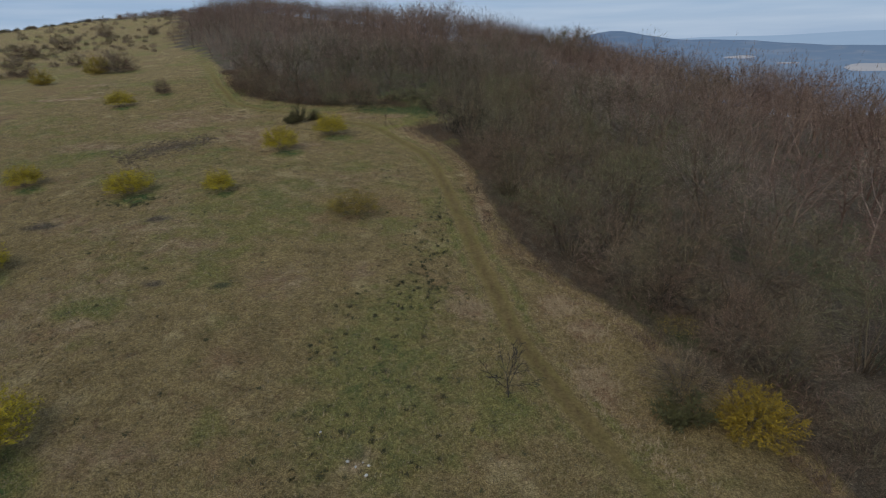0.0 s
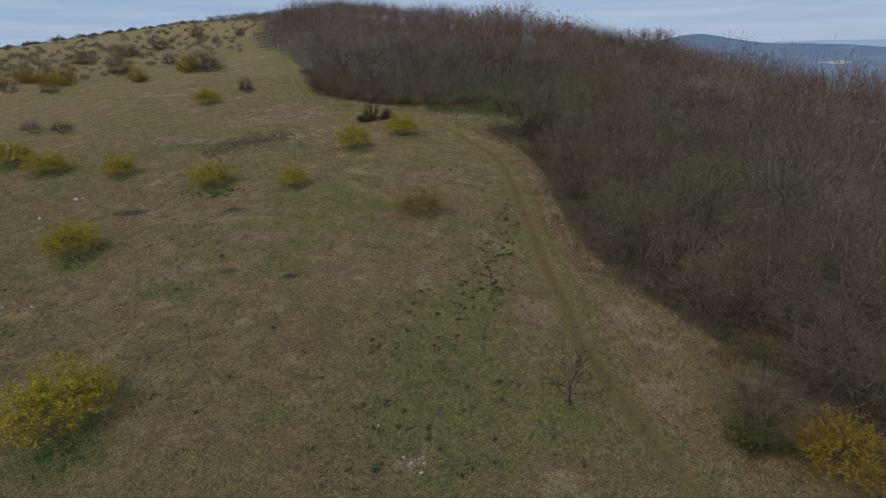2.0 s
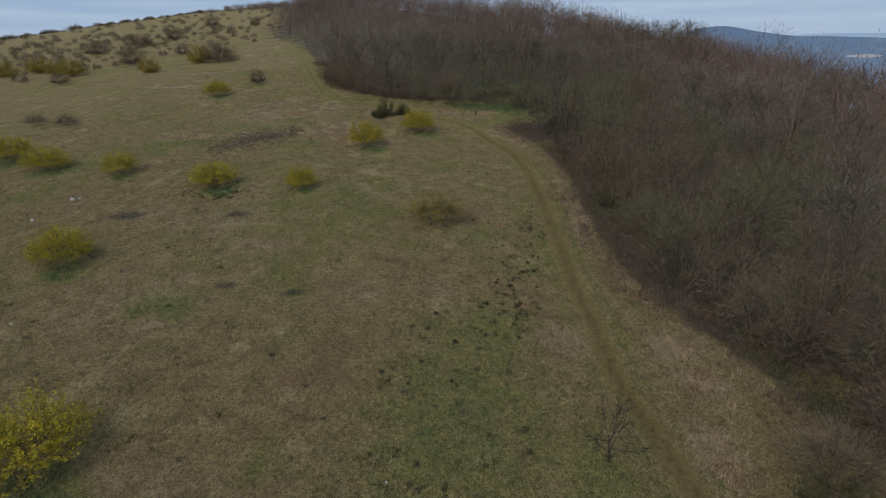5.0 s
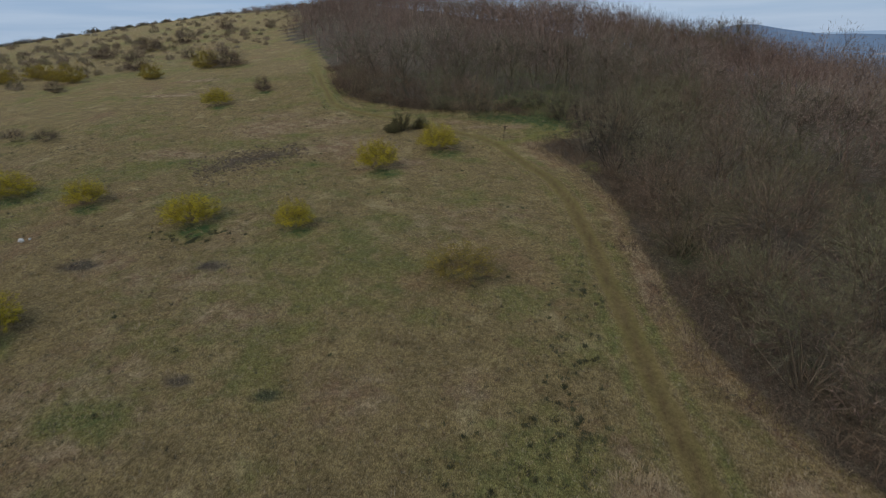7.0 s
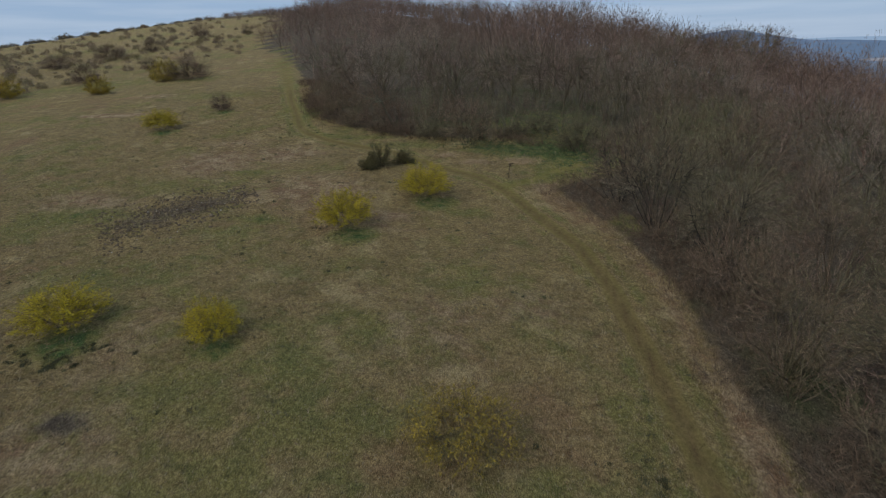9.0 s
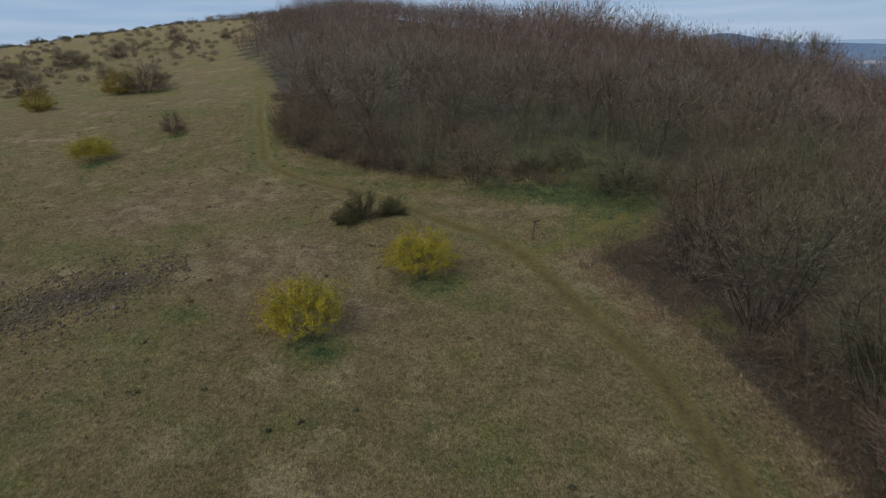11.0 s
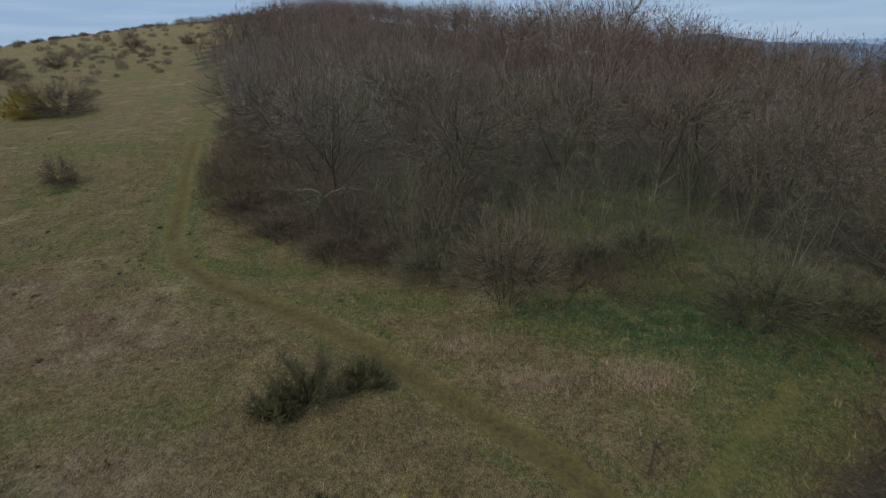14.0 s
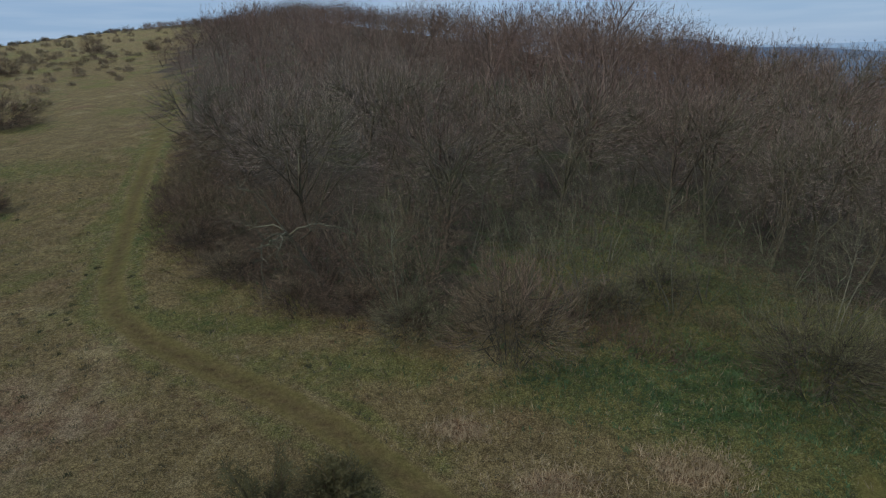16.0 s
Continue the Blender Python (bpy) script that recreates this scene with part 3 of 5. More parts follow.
def build_ground():
    xs, ys = steps(-3900, 3900, -48, 16, 0.33), steps(-3900, 3900, 9, 100, 0.33)
    gx, gy = np.meshgrid(xs, ys)
    x, y = gx.ravel(), gy.ravel()
    z = land(x, y)
    trail = line_distance(x, y, TRAIL)
    branch = line_distance(x, y, BRANCH)
    worn = np.clip(1.35 - trail / 0.58, 0, 1) * np.clip((y - 14.5) / 5, 0.45, 1)
    rut = np.exp(-(trail / 0.27) ** 2) * np.clip((y - 14) / 6, 0.3, 1)
    worn = np.maximum(worn, 0.52 * np.clip(1.4 - branch / 0.60, 0, 1))
    wood = in_wood(x, y)
    near = (np.abs(x) < 120) & (y > -20) & (y < 260)
    rnd = np.random.default_rng(4)
    lump = rnd.normal(0, 1, len(x)) * 0.040 * (near & ~wood)
    z = z + lump * np.clip(trail / 1.2, 0.15, 1) - 0.09 * np.clip(1 - trail / 0.7, 0, 1)
    edge = line_distance(x, y, EDGE)
    hollow = np.exp(-(((x + 5) / 11) ** 2 + ((y - 82.5) / 7) ** 2))
    litter = (1 - 0.5 * hollow) * np.where(wood, 0.5 + np.clip(edge / 2.5, 0, 0.5), np.clip(0.5 - edge / 2.5, 0, 0.5))
    along_bed, across_bed = (x + 29.2) * 0.648 + (y - 58.9) * 0.762, (y - 58.9) * 0.648 - (x + 29.2) * 0.762
    litter = np.maximum(litter, 0.66 * np.exp(-(along_bed / 5.0) ** 4 - (across_bed / (2.7 - 0.18 * along_bed)) ** 2))
    for bx, by, sx, sy in ((-4.9, 23.2, 0.7, 0.6), (-2.3, 22.3, 0.8, 0.6), (-3.3, 17.3, 0.9, 0.7), (-4.2, 25.2, 0.6, 0.7), (-12.8, 29.6, 0.9, 0.6), (-17.0, 29.8, 1.0, 0.6), (-20.8, 38.8, 1.6, 0.8), (-29.0, 38.0, 2.2, 1.0)):
        litter = np.maximum(litter, 0.82 * np.exp(-(((x - bx) / sx) ** 2 + ((y - by) / sy) ** 2)))
    lush = np.zeros(len(x))
    for bx, by, w, h in YELLOW + BARE[1:2]:
        lush = np.maximum(lush, 1.05 * np.exp(-(((x - bx - 0.25 * w) / (0.42 * w)) ** 2 + ((y - by + 0.32 * w) / (0.36 * w)) ** 2)))
    for bx, by, sx, sy, k in ((-7.5, 76.6, 4.0, 2.2, 0.75), (1.0, 60.4, 1.3, 2.6, 0.42), (-11, 46, 6.5, 4.0, 0.30), (-14, 53, 6.0, 2.6, 0.28), (-5.2, 40, 3.5, 3.0, 0.30), (-2.0, 73.0, 1.6, 2.0, 0.5), (-28, 49, 7, 3, 0.5), (-33, 64, 6, 3, 0.5), (-24, 56, 4, 2, 0.5), (-7, 85.5, 9.0, 5.0, 0.42), (2, 80, 6, 5, 0.5), (-17, 76.6, 5, 1.5, 0.55), (-9.4, 75.6, 4, 1.4, 0.6), (-31.5, 88, 1.4, 6, 0.8), (-3.5, 77.5, 4.5, 3.2, 0.9), (1.0, 75.5, 2.6, 2.6, 0.8), (-4.5, 75.4, 5.0, 2.2, 0.95),
                              (-4, 90, 7, 4, 0.4), (-24, 79.2, 8, 1.0, 0.6), (-35, 92, 2, 8, 0.6), (-2.6, 21.5, 4.6, 9, 0.58), (3.0, 20, 2, 2, 0.5), (-36.4, 57.5, 5, 2.2, 0.62), (-43, 49.5, 5, 3, 0.55), (-3.6, 38.5, 3.0, 2.6, 0.50), (-7.5, 36.0, 2.2, 1.6, 0.42), (-1.6, 28.5, 3.0, 3.2, 0.55), (-19.4, 27.2, 3.0, 1.6, 0.62), (-14.4, 42.8, 2.4, 1.4, 0.5), (-28.3, 67.5, 3.0, 1.2, 0.58), (-23.0, 58.0, 2.6, 1.6, 0.55), (-9.0, 61.0, 2.4, 1.6, 0.5), (-50, 100, 12, 4, 0.5)):
        lush = np.maximum(lush, k * np.exp(-(((x - bx) / sx) ** 2 + ((y - by) / sy) ** 2)))
    lush = np.maximum(lush, 0.62 * np.exp(-(branch / 0.9) ** 2))
    wave = 0.5 + 0.5 * np.sin(0.55 * y + 0.3 * x) * np.sin(0.21 * y - 0.4 * x + 1)
    lush = np.maximum(lush, (0.30 + 0.26 * wave + 0.15 * np.clip((y - 76) / 6, 0, 1)) * np.exp(-((trail - 1.05) / 0.42) ** 2) * near)
    bare = np.zeros(len(x))
    for bx, by, sx, sy in ((1.7, 27.6, 1.5, 1.2), (0.9, 29.6, 0.7, 0.7), (6.9, 28.3, 1.4, 1.4), (7.9, 26.0, 1.2, 1.2), (3.4, 43, 0.8, 6), (-6.2, 72.7, 1.2, 0.8), (-12.9, 73.8, 1.0, 0.5), (-4.0, 66.2, 1.0, 1.0), (-10.2, 71.9, 1.0, 0.5),
                           (-59, 100, 5, 1.6), (-58, 88.5, 6, 1.4), (7.4, 21.8, 1.1, 1.8), (-3.2, 16.9, 0.9, 0.8)):
        bare = np.maximum(bare, np.exp(-(((x - bx) / sx) ** 2 + ((y - by) / sy) ** 2)))
    for bx, by, sx, sy in ((-22, 64, 7, 5), (-33, 70, 6, 6), (-21, 27, 7, 6), (-20.5, 37.5, 5, 4), (-13.0, 17.0, 4, 2), (-27.5, 38.5, 3.5, 3), (-22.5, 43.5, 3, 4), (-28, 73, 5, 4), (-38, 60, 6, 3), (-9, 47, 4, 5), (-17.2, 34.4, 4.2, 3.0), (-24.5, 37.0, 4.0, 2.2), (-9.5, 30.2, 3.4, 2.6), (-19.5, 30.0, 3.0, 1.4), (-5.0, 31.6, 2.2, 1.6), (-15, 57.5, 4, 2), (-4.8, 49.5, 3, 2.5), (-20, 64.5, 4, 2), (-14.5, 59.5, 2.6, 1.6), (-25.6, 73.2, 3.2, 1.6), (-34.5, 76, 4, 2)):
        bare = np.maximum(bare, (0.56 if by < 59 else 0.70) * np.exp(-(((x - bx) / sx) ** 2 + ((y - by) / sy) ** 2)))
    bare = np.maximum(bare, 0.58 * np.exp(-((edge - 0.7) / 0.7) ** 2) * (~wood) * (y > 10) * (y < 68))
    nx, ny = len(xs), len(ys)
    i = (np.arange(ny - 1)[:, None] * nx + np.arange(nx - 1)[None]).ravel()
    tris = np.concatenate([np.stack([i, i + 1, i + nx + 1], 1), np.stack([i, i + nx + 1, i + nx], 1)])
    me = mesh_of("ground", np.stack([x, y, z], 1), tris, GROUND, True)
    for name, value in (("trail", worn), ("rut", rut), ("litter", litter), ("lush", lush), ("bare", bare), ("grassy", np.maximum(np.clip((y - 77.0) / 5, 0, 0.8), 0.65 * np.exp(-((y - 65.0) / 9) ** 2) + np.clip(1.6 - branch / 0.8, 0, 1)))):
        me.attributes.new(name, "FLOAT", "POINT").data.foreach_set("value", value.astype(np.float32))
    tagged(new("ground", me), "dry grassy hillside with a worn footpath and brown leaf litter under the trees", "ground", kind="structure")


build_ground()


# ---- far distance ----
def backdrop(name, radius, low, profile, material, label):
    """A far ridge line right round; profile gives its elevation in degrees by azimuth."""
    v, f = [], []
    count = 360
    for k in range(count + 1):
        a = -180 + k * 360 / count
        top = profile(a)
        for d, e in ((radius * 1.0, low), (radius * 1.004, (low + top) / 2), (radius * 1.01, top), (radius * 1.05, low)):
            v.append((d * math.sin(radians(a)), d * math.cos(radians(a)), 14 + d * math.tan(radians(e))))
    for k in range(count):
        for j in range(3):
            b = 4 * k + j
            f += [(b, b + 4, b + 5), (b, b + 5, b + 1)]
    tagged(new(name, mesh_of(name, v, f, material, True)), label, "hills", kind="structure")


def bell(a, c, w):
    return math.exp(-((a - c) / w) ** 2)


# the blues are haze put into the emission, not the hills' own colour
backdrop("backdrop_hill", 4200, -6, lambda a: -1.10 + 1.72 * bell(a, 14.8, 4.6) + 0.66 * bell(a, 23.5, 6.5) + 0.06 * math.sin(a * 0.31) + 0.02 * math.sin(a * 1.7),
         haze_glow_material("hazy_hill", (0.135, 0.20, 0.305), (0.105, 0.165, 0.27), (0.30, 0.32, 0.36), 0.25), "wooded hill beyond the valley, painted in glowing blue haze")
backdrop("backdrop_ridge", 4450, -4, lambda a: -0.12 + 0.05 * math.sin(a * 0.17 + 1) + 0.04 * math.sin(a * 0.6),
         haze_glow_material("hazy_ridge", (0.27, 0.38, 0.53), (0.27, 0.38, 0.54), (0.30, 0.41, 0.56), 0.3), "plain and ridges near the horizon, painted in pale blue haze")


def build_far_fields():
    """Pale ploughed fields far down in the valley; haze is mixed into their glowing colour."""
    field_glow = haze_glow_material("hazy_field", (0.30, 0.32, 0.37), (0.30, 0.32, 0.37), (0.36, 0.36, 0.38), 0.6)
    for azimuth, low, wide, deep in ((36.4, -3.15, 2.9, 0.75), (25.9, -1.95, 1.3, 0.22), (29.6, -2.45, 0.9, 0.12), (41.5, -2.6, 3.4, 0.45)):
        rows = []
        for k in range(13):
            u = -1 + k / 6
            half = deep * 0.5 * math.sqrt(max(0.0, 1 - u * u)) * (1 + 0.25 * math.sin(3 * u + azimuth))
            for e in (low + deep / 2 - half, low + deep / 2 + half):
                d = 4130 - 25 * (e > low + deep / 2)
                a = radians(azimuth + u * wide)
                rows.append((d * math.sin(a), d * math.cos(a), 14 + d * math.tan(radians(e))))
        faces = [f for k in range(12) for f in ((2 * k, 2 * k + 2, 2 * k + 3), (2 * k, 2 * k + 3, 2 * k + 1))]
        tagged(new("backdrop_field", mesh_of("backdrop_field", rows, faces, field_glow)), "pale ploughed field in the valley, haze painted into its colour", "field", kind="structure")


build_far_fields()


def brush_shape(rng, stems, tall, wide, twigs, blade=0.012):
    s = Shape()
    for _ in range(stems):
        t = rng.random() * 6.283
        r = abs(rng.gauss(0, 0.25)) * wide
        p = Vector((r * math.cos(t), r * math.sin(t), -0.1))
        way = Vector((math.cos(t) * rng.uniform(0.1, 0.9), math.sin(t) * rng.uniform(0.1, 0.9), 1)).normalized()
        pts, radii, _ = grow(p, way, tall * rng.uniform(0.6, 1.1), 0.016, 0.007, 3, 0.2, -0.02, rng)
        s.tube(pts, radii, 3)
        for _ in range(twigs):
            q, d = along(pts, rng.uniform(0.2, 0.99))
            e = spread(d, radians(rng.uniform(25, 75)), rng)
            s.blade(q, q + e * tall * rng.uniform(0.15, 0.40), blade, spread(e, 1.57, rng))
    return s


# ---- the wood ----
def build_wood():
    rng = random.Random(11)
    kinds = []
    for k in range(12):
        if k < 2:      # old trees on clear trunks
            tall = rng.uniform(8.6, 9.2)
            wood, crown = dome_tree(rng, tall, tall * rng.uniform(0.46, 0.50), 13, 330, 8, thick=1.05, slips=1, base=0.56, twig=0.0074, reach=0.66, under=0.20, rise=0.30, loose=0.25)
        elif k < 4:    # old trees with lower crowns
            tall = rng.uniform(8.2, 8.8)
            wood, crown = dome_tree(rng, tall, tall * rng.uniform(0.48, 0.54), 13, 330, 8, thick=1.0, slips=1, base=0.46, twig=0.0076, reach=0.68, under=0.40, rise=0.30, loose=0.25)
        elif k < 7:    # broad low trees with many stems
            tall = rng.uniform(6.4, 7.2)
            wood, crown = dome_tree(rng, tall, tall * rng.uniform(0.50, 0.56), 18, 310, 8, stems=5, thick=0.85, slips=1, base=0.40, twig=0.0092, reach=0.58, under=0.40, rise=0.30, loose=0.36)
        elif k > 9:    # finely branched trees on the corner by the path
            tall = rng.uniform(5.8, 6.4)
            wood, crown = dome_tree(rng, tall, tall * 0.56, 20, 430, 9, stems=5, thick=0.8, slips=1, base=0.42, twig=0.0058, reach=0.56, under=0.55, rise=0.30, loose=0.36)
        elif k == 7:   # small reddish trees of the margin
            tall = 4.4
            wood, crown = dome_tree(rng, tall, 2.2, 14, 170, 7, stems=5, thick=0.75, slips=1, base=0.40, twig=0.0085, reach=0.55, under=0.50, rise=0.36, loose=0.28)
        elif k == 9:   # tall slim trees drawn up in the hollow
            tall = 8.8
            wood, crown = dome_tree(rng, tall, 2.6, 9, 170, 6, thick=0.95, slips=1, base=0.56, twig=0.0078, reach=0.58, under=0.6, rise=0.30)
        else:          # slender upright saplings
            tall = 5.0
            wood, crown = dome_tree(rng, tall, 1.5, 7, 60, 5, stems=5, thick=0.75, slips=1, base=0.50, twig=0.0085, reach=0.70, under=0.50, rise=0.45, loose=0.30)
        leaf = TWIGS if k < 4 else (YOUNG_TWIGS, OLIVE_TWIGS, RED_TWIGS, RED_TWIGS, OLIVE_TWIGS, TWIGS, YOUNG_TWIGS, GREY_TWIGS)[k - 4]
        kinds.append((mesh_of("trunk", wood.v, wood.f, PALE_WOOD if k == 8 else DARK_BARK if k > 9 else SHRUB_WOOD if 4 <= k < 8 else BARK, True), mesh_of("crown", crown.v, crown.f, leaf)))
    labels = {0: ("bare grey-brown deciduous tree with a domed twiggy crown", "tree", "bare trees of the wood"),
              4: ("low many-stemmed leafless tree at the edge of the wood", "tree", "low trees at the wood's edge"),
              8: ("slender leafless sapling with olive lichened stems in the hollow", "tree", "saplings in the hollow")}

    def glade(x, y):
        return ((x + 8) / 6.5) ** 2 + ((y - 84.5) / 4.0) ** 2 < 1

    def front(x, y):
        return (x < 22 and y < 76) or (-36 < x < 14 and 76 <= y < 100)

    def clear(x, y):
        return bool(in_wood(x, y)) and not glade(x, y) and float(line_distance(x, y, BRANCH)) > 1.8 and float(line_distance(x, y, EDGE)) > (2.4 if y < 62 else 1.6)

    # the large domes at the wood's front, then the rest around them
    old = [(-21.5, 86.0), (-14.6, 86.8), (-8.4, 90.6), (-2.6, 90.2), (3.8, 87.4), (-27.2, 92.4), (-19.0, 93.4), (-12.4, 95.2), (-5.6, 96.8), (1.6, 96.0), (8.6, 93.0), (-26.4, 98.6)]
    corner = [(0.9, 64.8), (2.9, 60.6), (2.6, 68.6), (5.6, 56.2)]
    away = lambda x, y, gap: all(math.hypot(x - a, y - b) > gap for a, b in old + corner)
    near = old + corner + scattered(120, (-4, 22, 14, 76), 4.3, rng, lambda x, y: front(x, y) and clear(x, y) and away(x, y, 3.2))
    near += scattered(40, (-36, 14, 76, 100), 4.4, rng, lambda x, y: front(x, y) and clear(x, y) and away(x, y, 4.6) and (y > 92 or x < -26 or x > 6))
    small = scattered(46, (-4, 22, 14, 76), 2.2, rng, lambda x, y: 1.8 < float(line_distance(x, y, EDGE)) < 5.5 and bool(in_wood(x, y)) and away(x, y, 2.5))
    small += scattered(18, (-37, -15, 80.5, 97), 1.9, rng, lambda x, y: bool(in_wood(x, y)) and 1.0 < float(line_distance(x, y, EDGE)) < 5)
    slim = scattered(12, (-18, 8, 81.5, 94), 3.0, rng, lambda x, y: bool(in_wood(x, y)) and not glade(x, y))
    thin = scattered(38, (-20, 8, 77.5, 92), 1.7, rng, lambda x, y: bool(in_wood(x, y)) and float(line_distance(x, y, BRANCH)) > 1.4)
    plan = [(p, rng.randrange(4)) for p in old] + [(p, 10 + i % 2) for i, p in enumerate(corner)]
    for x, y in near[len(plan):]:
        far_in = float(line_distance(x, y, EDGE)) > 13 or y > 80
        plan.append(((x, y), rng.randrange(4) if far_in and rng.random() < 0.75 else rng.choice((4, 5, 5, 5, 6))))
    plan += [(p, 7) for p in small] + [(p, 9) for p in slim] + [(p, 8) for p in thin]
    firsts = {}
    for (x, y), k in plan:
        edge = float(line_distance(x, y, EDGE))
        size = rng.uniform(0.98, 1.12) if (x, y) in old else rng.uniform(0.74, 1.14)
        if k in (4, 5, 6):
            size *= 0.74 + 0.045 * min(edge, 7)
        m = pose(x, y, height(x, y), 0, 0, rng.uniform(0, 360)) @ Matrix.Diagonal((size, size, size * rng.uniform(0.94, 1.05) * (canopy(x, y) if k < 4 and (x, y) not in old else 1), 1))
        if k not in firsts:
            t = thing("tree", *labels[0 if k == 9 else 4 if k > 9 else k // 4 * 4])
            part("trunk", kinds[k][0], t, "dark bark")
            part("crown", kinds[k][1], t, "fine bare twigs")
            firsts[k] = t
        else:
            t = copy_thing(firsts[k], m)
        t.matrix_world = m
    # a few taller trees that stand out over the canopy
    wood, crown = dome_tree(rng, 8.0, 2.7, 11, 260, 7, thick=1.1, slips=2, base=0.66, twig=0.0065, reach=0.55, under=0.35, rise=0.12)
    lone = thing("tree", "taller bare tree standing out over the canopy", "tree", "bare trees of the wood")
    part("trunk", mesh_of("lone_trunk", wood.v, wood.f, BARK, True), lone, "dark bark")
    part("crown", mesh_of("lone_crown", crown.v, crown.f, RED_TWIGS), lone, "fine bare twigs")
    for i, (x, y) in enumerate(((9.8, 115.4), (13.2, 117.6), (17.0, 118.2), (20.2, 116.4), (24.0, 115.6), (27.5, 119.0))):
        size = (17.6 + 0.35 * (x < 11) - 0.02 * x - height(x, y)) / 8.0
        m = pose(x, y, height(x, y), 0, 0, 67 * i) @ Matrix.Diagonal((size, size, size, 1))
        (copy_thing(lone, m) if i else lone).matrix_world = m

    def seen(x, y):
        return y < 134 + 1.7 * max(10 - x, 0) + 45

    def rim(x, y):
        """Trees grow lower towards the open slope."""
        return min(1.0, 0.62 + 0.035 * float(line_distance(x, y, EDGE)))

    def taller(x, y):
        """The wood is taller on the falling ground, and a little along the brow."""
        up = canopy(x, y) - 1 + 0.38 * min(max((x - 28) / 24, 0), 1) * min(max((120 - y) / 12, 0), 1) + 0.22 * min(max((x + 30) / 20, 0), 1) * min(max((14 - x) / 16, 0), 1) * min(max((y - 94) / 12, 0), 1)
        return (1 + up) * rim(x, y) - 1

    middle = [joined(*dome_tree(rng, h, h * r, 8, 190, 5, (4, 3, 0), thick=1.15, slips=1, base=b, twig=0.0108, reach=0.62, under=0.3, rise=0.20, loose=0.30))
              for h, r, b in ((8.2, 0.47, 0.54), (8.6, 0.44, 0.56), (8.9, 0.52, 0.54), (9.2, 0.48, 0.58), (8.4, 0.54, 0.50))]
    far = [joined(*dome_tree(rng, h, h * 0.48, 6, 140, 4, (3, 3, 0), thick=1.6, slips=1, base=0.48, twig=0.0125, reach=0.75, under=0.7, rise=0.24, loose=0.28)) for h in (8.5, 8.8, 9.1, 9.2)]
    taken = set((int(x // 3), int(y // 3)) for x, y in near)
    mid_places = scattered(340, (-70, 60, 8, 150), 5.3, rng, lambda x, y: clear(x, y) and not front(x, y) and (int(x // 3), int(y // 3)) not in taken)
    mid_places += scattered(36, (24, 62, 46, 125), 5.2, rng, lambda x, y: True)
    mid_places += scattered(30, (-18, 34, 112, 150), 5.3, rng, lambda x, y: True)
    stand_object("woodland", stand_of(middle, mid_places, rng, (0.76, 1.18), 0.15, taller), STAND, "dense stand of bare brown deciduous trees", "woodland")
    coarse = [joined(*dome_tree(rng, 9.0, 4.2, 5, 70, 2, (3, 3, 0), thick=1.7, slips=1, base=0.50, twig=0.0150, reach=0.8, under=0.6, rise=0.26, loose=0.28)) for _ in range(4)]
    beyond = scattered(420, (40, 190, 60, 300), 5.2, rng, lambda x, y: bool(in_wood(x, y)) and (x > 60 or y > 150) and y > 0.45 * x)
    beyond += scattered(90, (52, 115, 66, 190), 5.2, rng, lambda x, y: True)
    beyond += scattered(150, (6, 62, 150, 250), 5.2, rng, lambda x, y: True)
    stand_object("valley_woodland", stand_of(coarse, beyond, rng, (0.9, 1.15), 0.15, taller), STAND, "bare woodland falling away beyond the brow", "woodland")
    far_places = scattered(600, (-190, 60, -10, 400), 5.4, rng,
                           lambda x, y: bool(in_wood(x, y)) and seen(x, y) and not (-70 < x < 60 and y < 150) and not (x > 40 and y > 150))
    brow = [p for p in far_places if p[0] < -118 and p[1] > 270]
    far_places = [p for p in far_places if p not in brow]
    stand_object("far_woodland", stand_of(far, far_places, rng, (0.76, 1.18), 0.15, lambda x, y: (canopy(x, y) + 0.03 + 0.08 * (-25 < x < 20)) * rim(x, y) - 1), STAND, "bare brown woodland over the top of the hill", "woodland")
    shade = [brush_shape(rng, 10, 4.2, 3.4, 9, 0.022) for _ in range(4)]
    crest = scattered(360, (-70, 60, 104, 200), 4.2, rng, lambda x, y: bool(in_wood(x, y)) and float(line_distance(x, y, EDGE)) > 6 and abs(y - 134 - 1.7 * max(10 - x, 0) + 8) < 34)
    stand_object("crest_undergrowth", stand_of(shade, crest, rng, (0.8, 1.3)), STAND, "leafless undergrowth between the trees on the crest", "undergrowth")
    low = [brush_shape(rng, 14, 2.6, 3.2, 9, 0.04) for _ in range(4)]
    stand_object("brow_scrub", stand_of(low, brow, rng, (0.8, 1.5)), STAND, "low leafless scrub along the brow of the hill", "scrub")


build_wood()


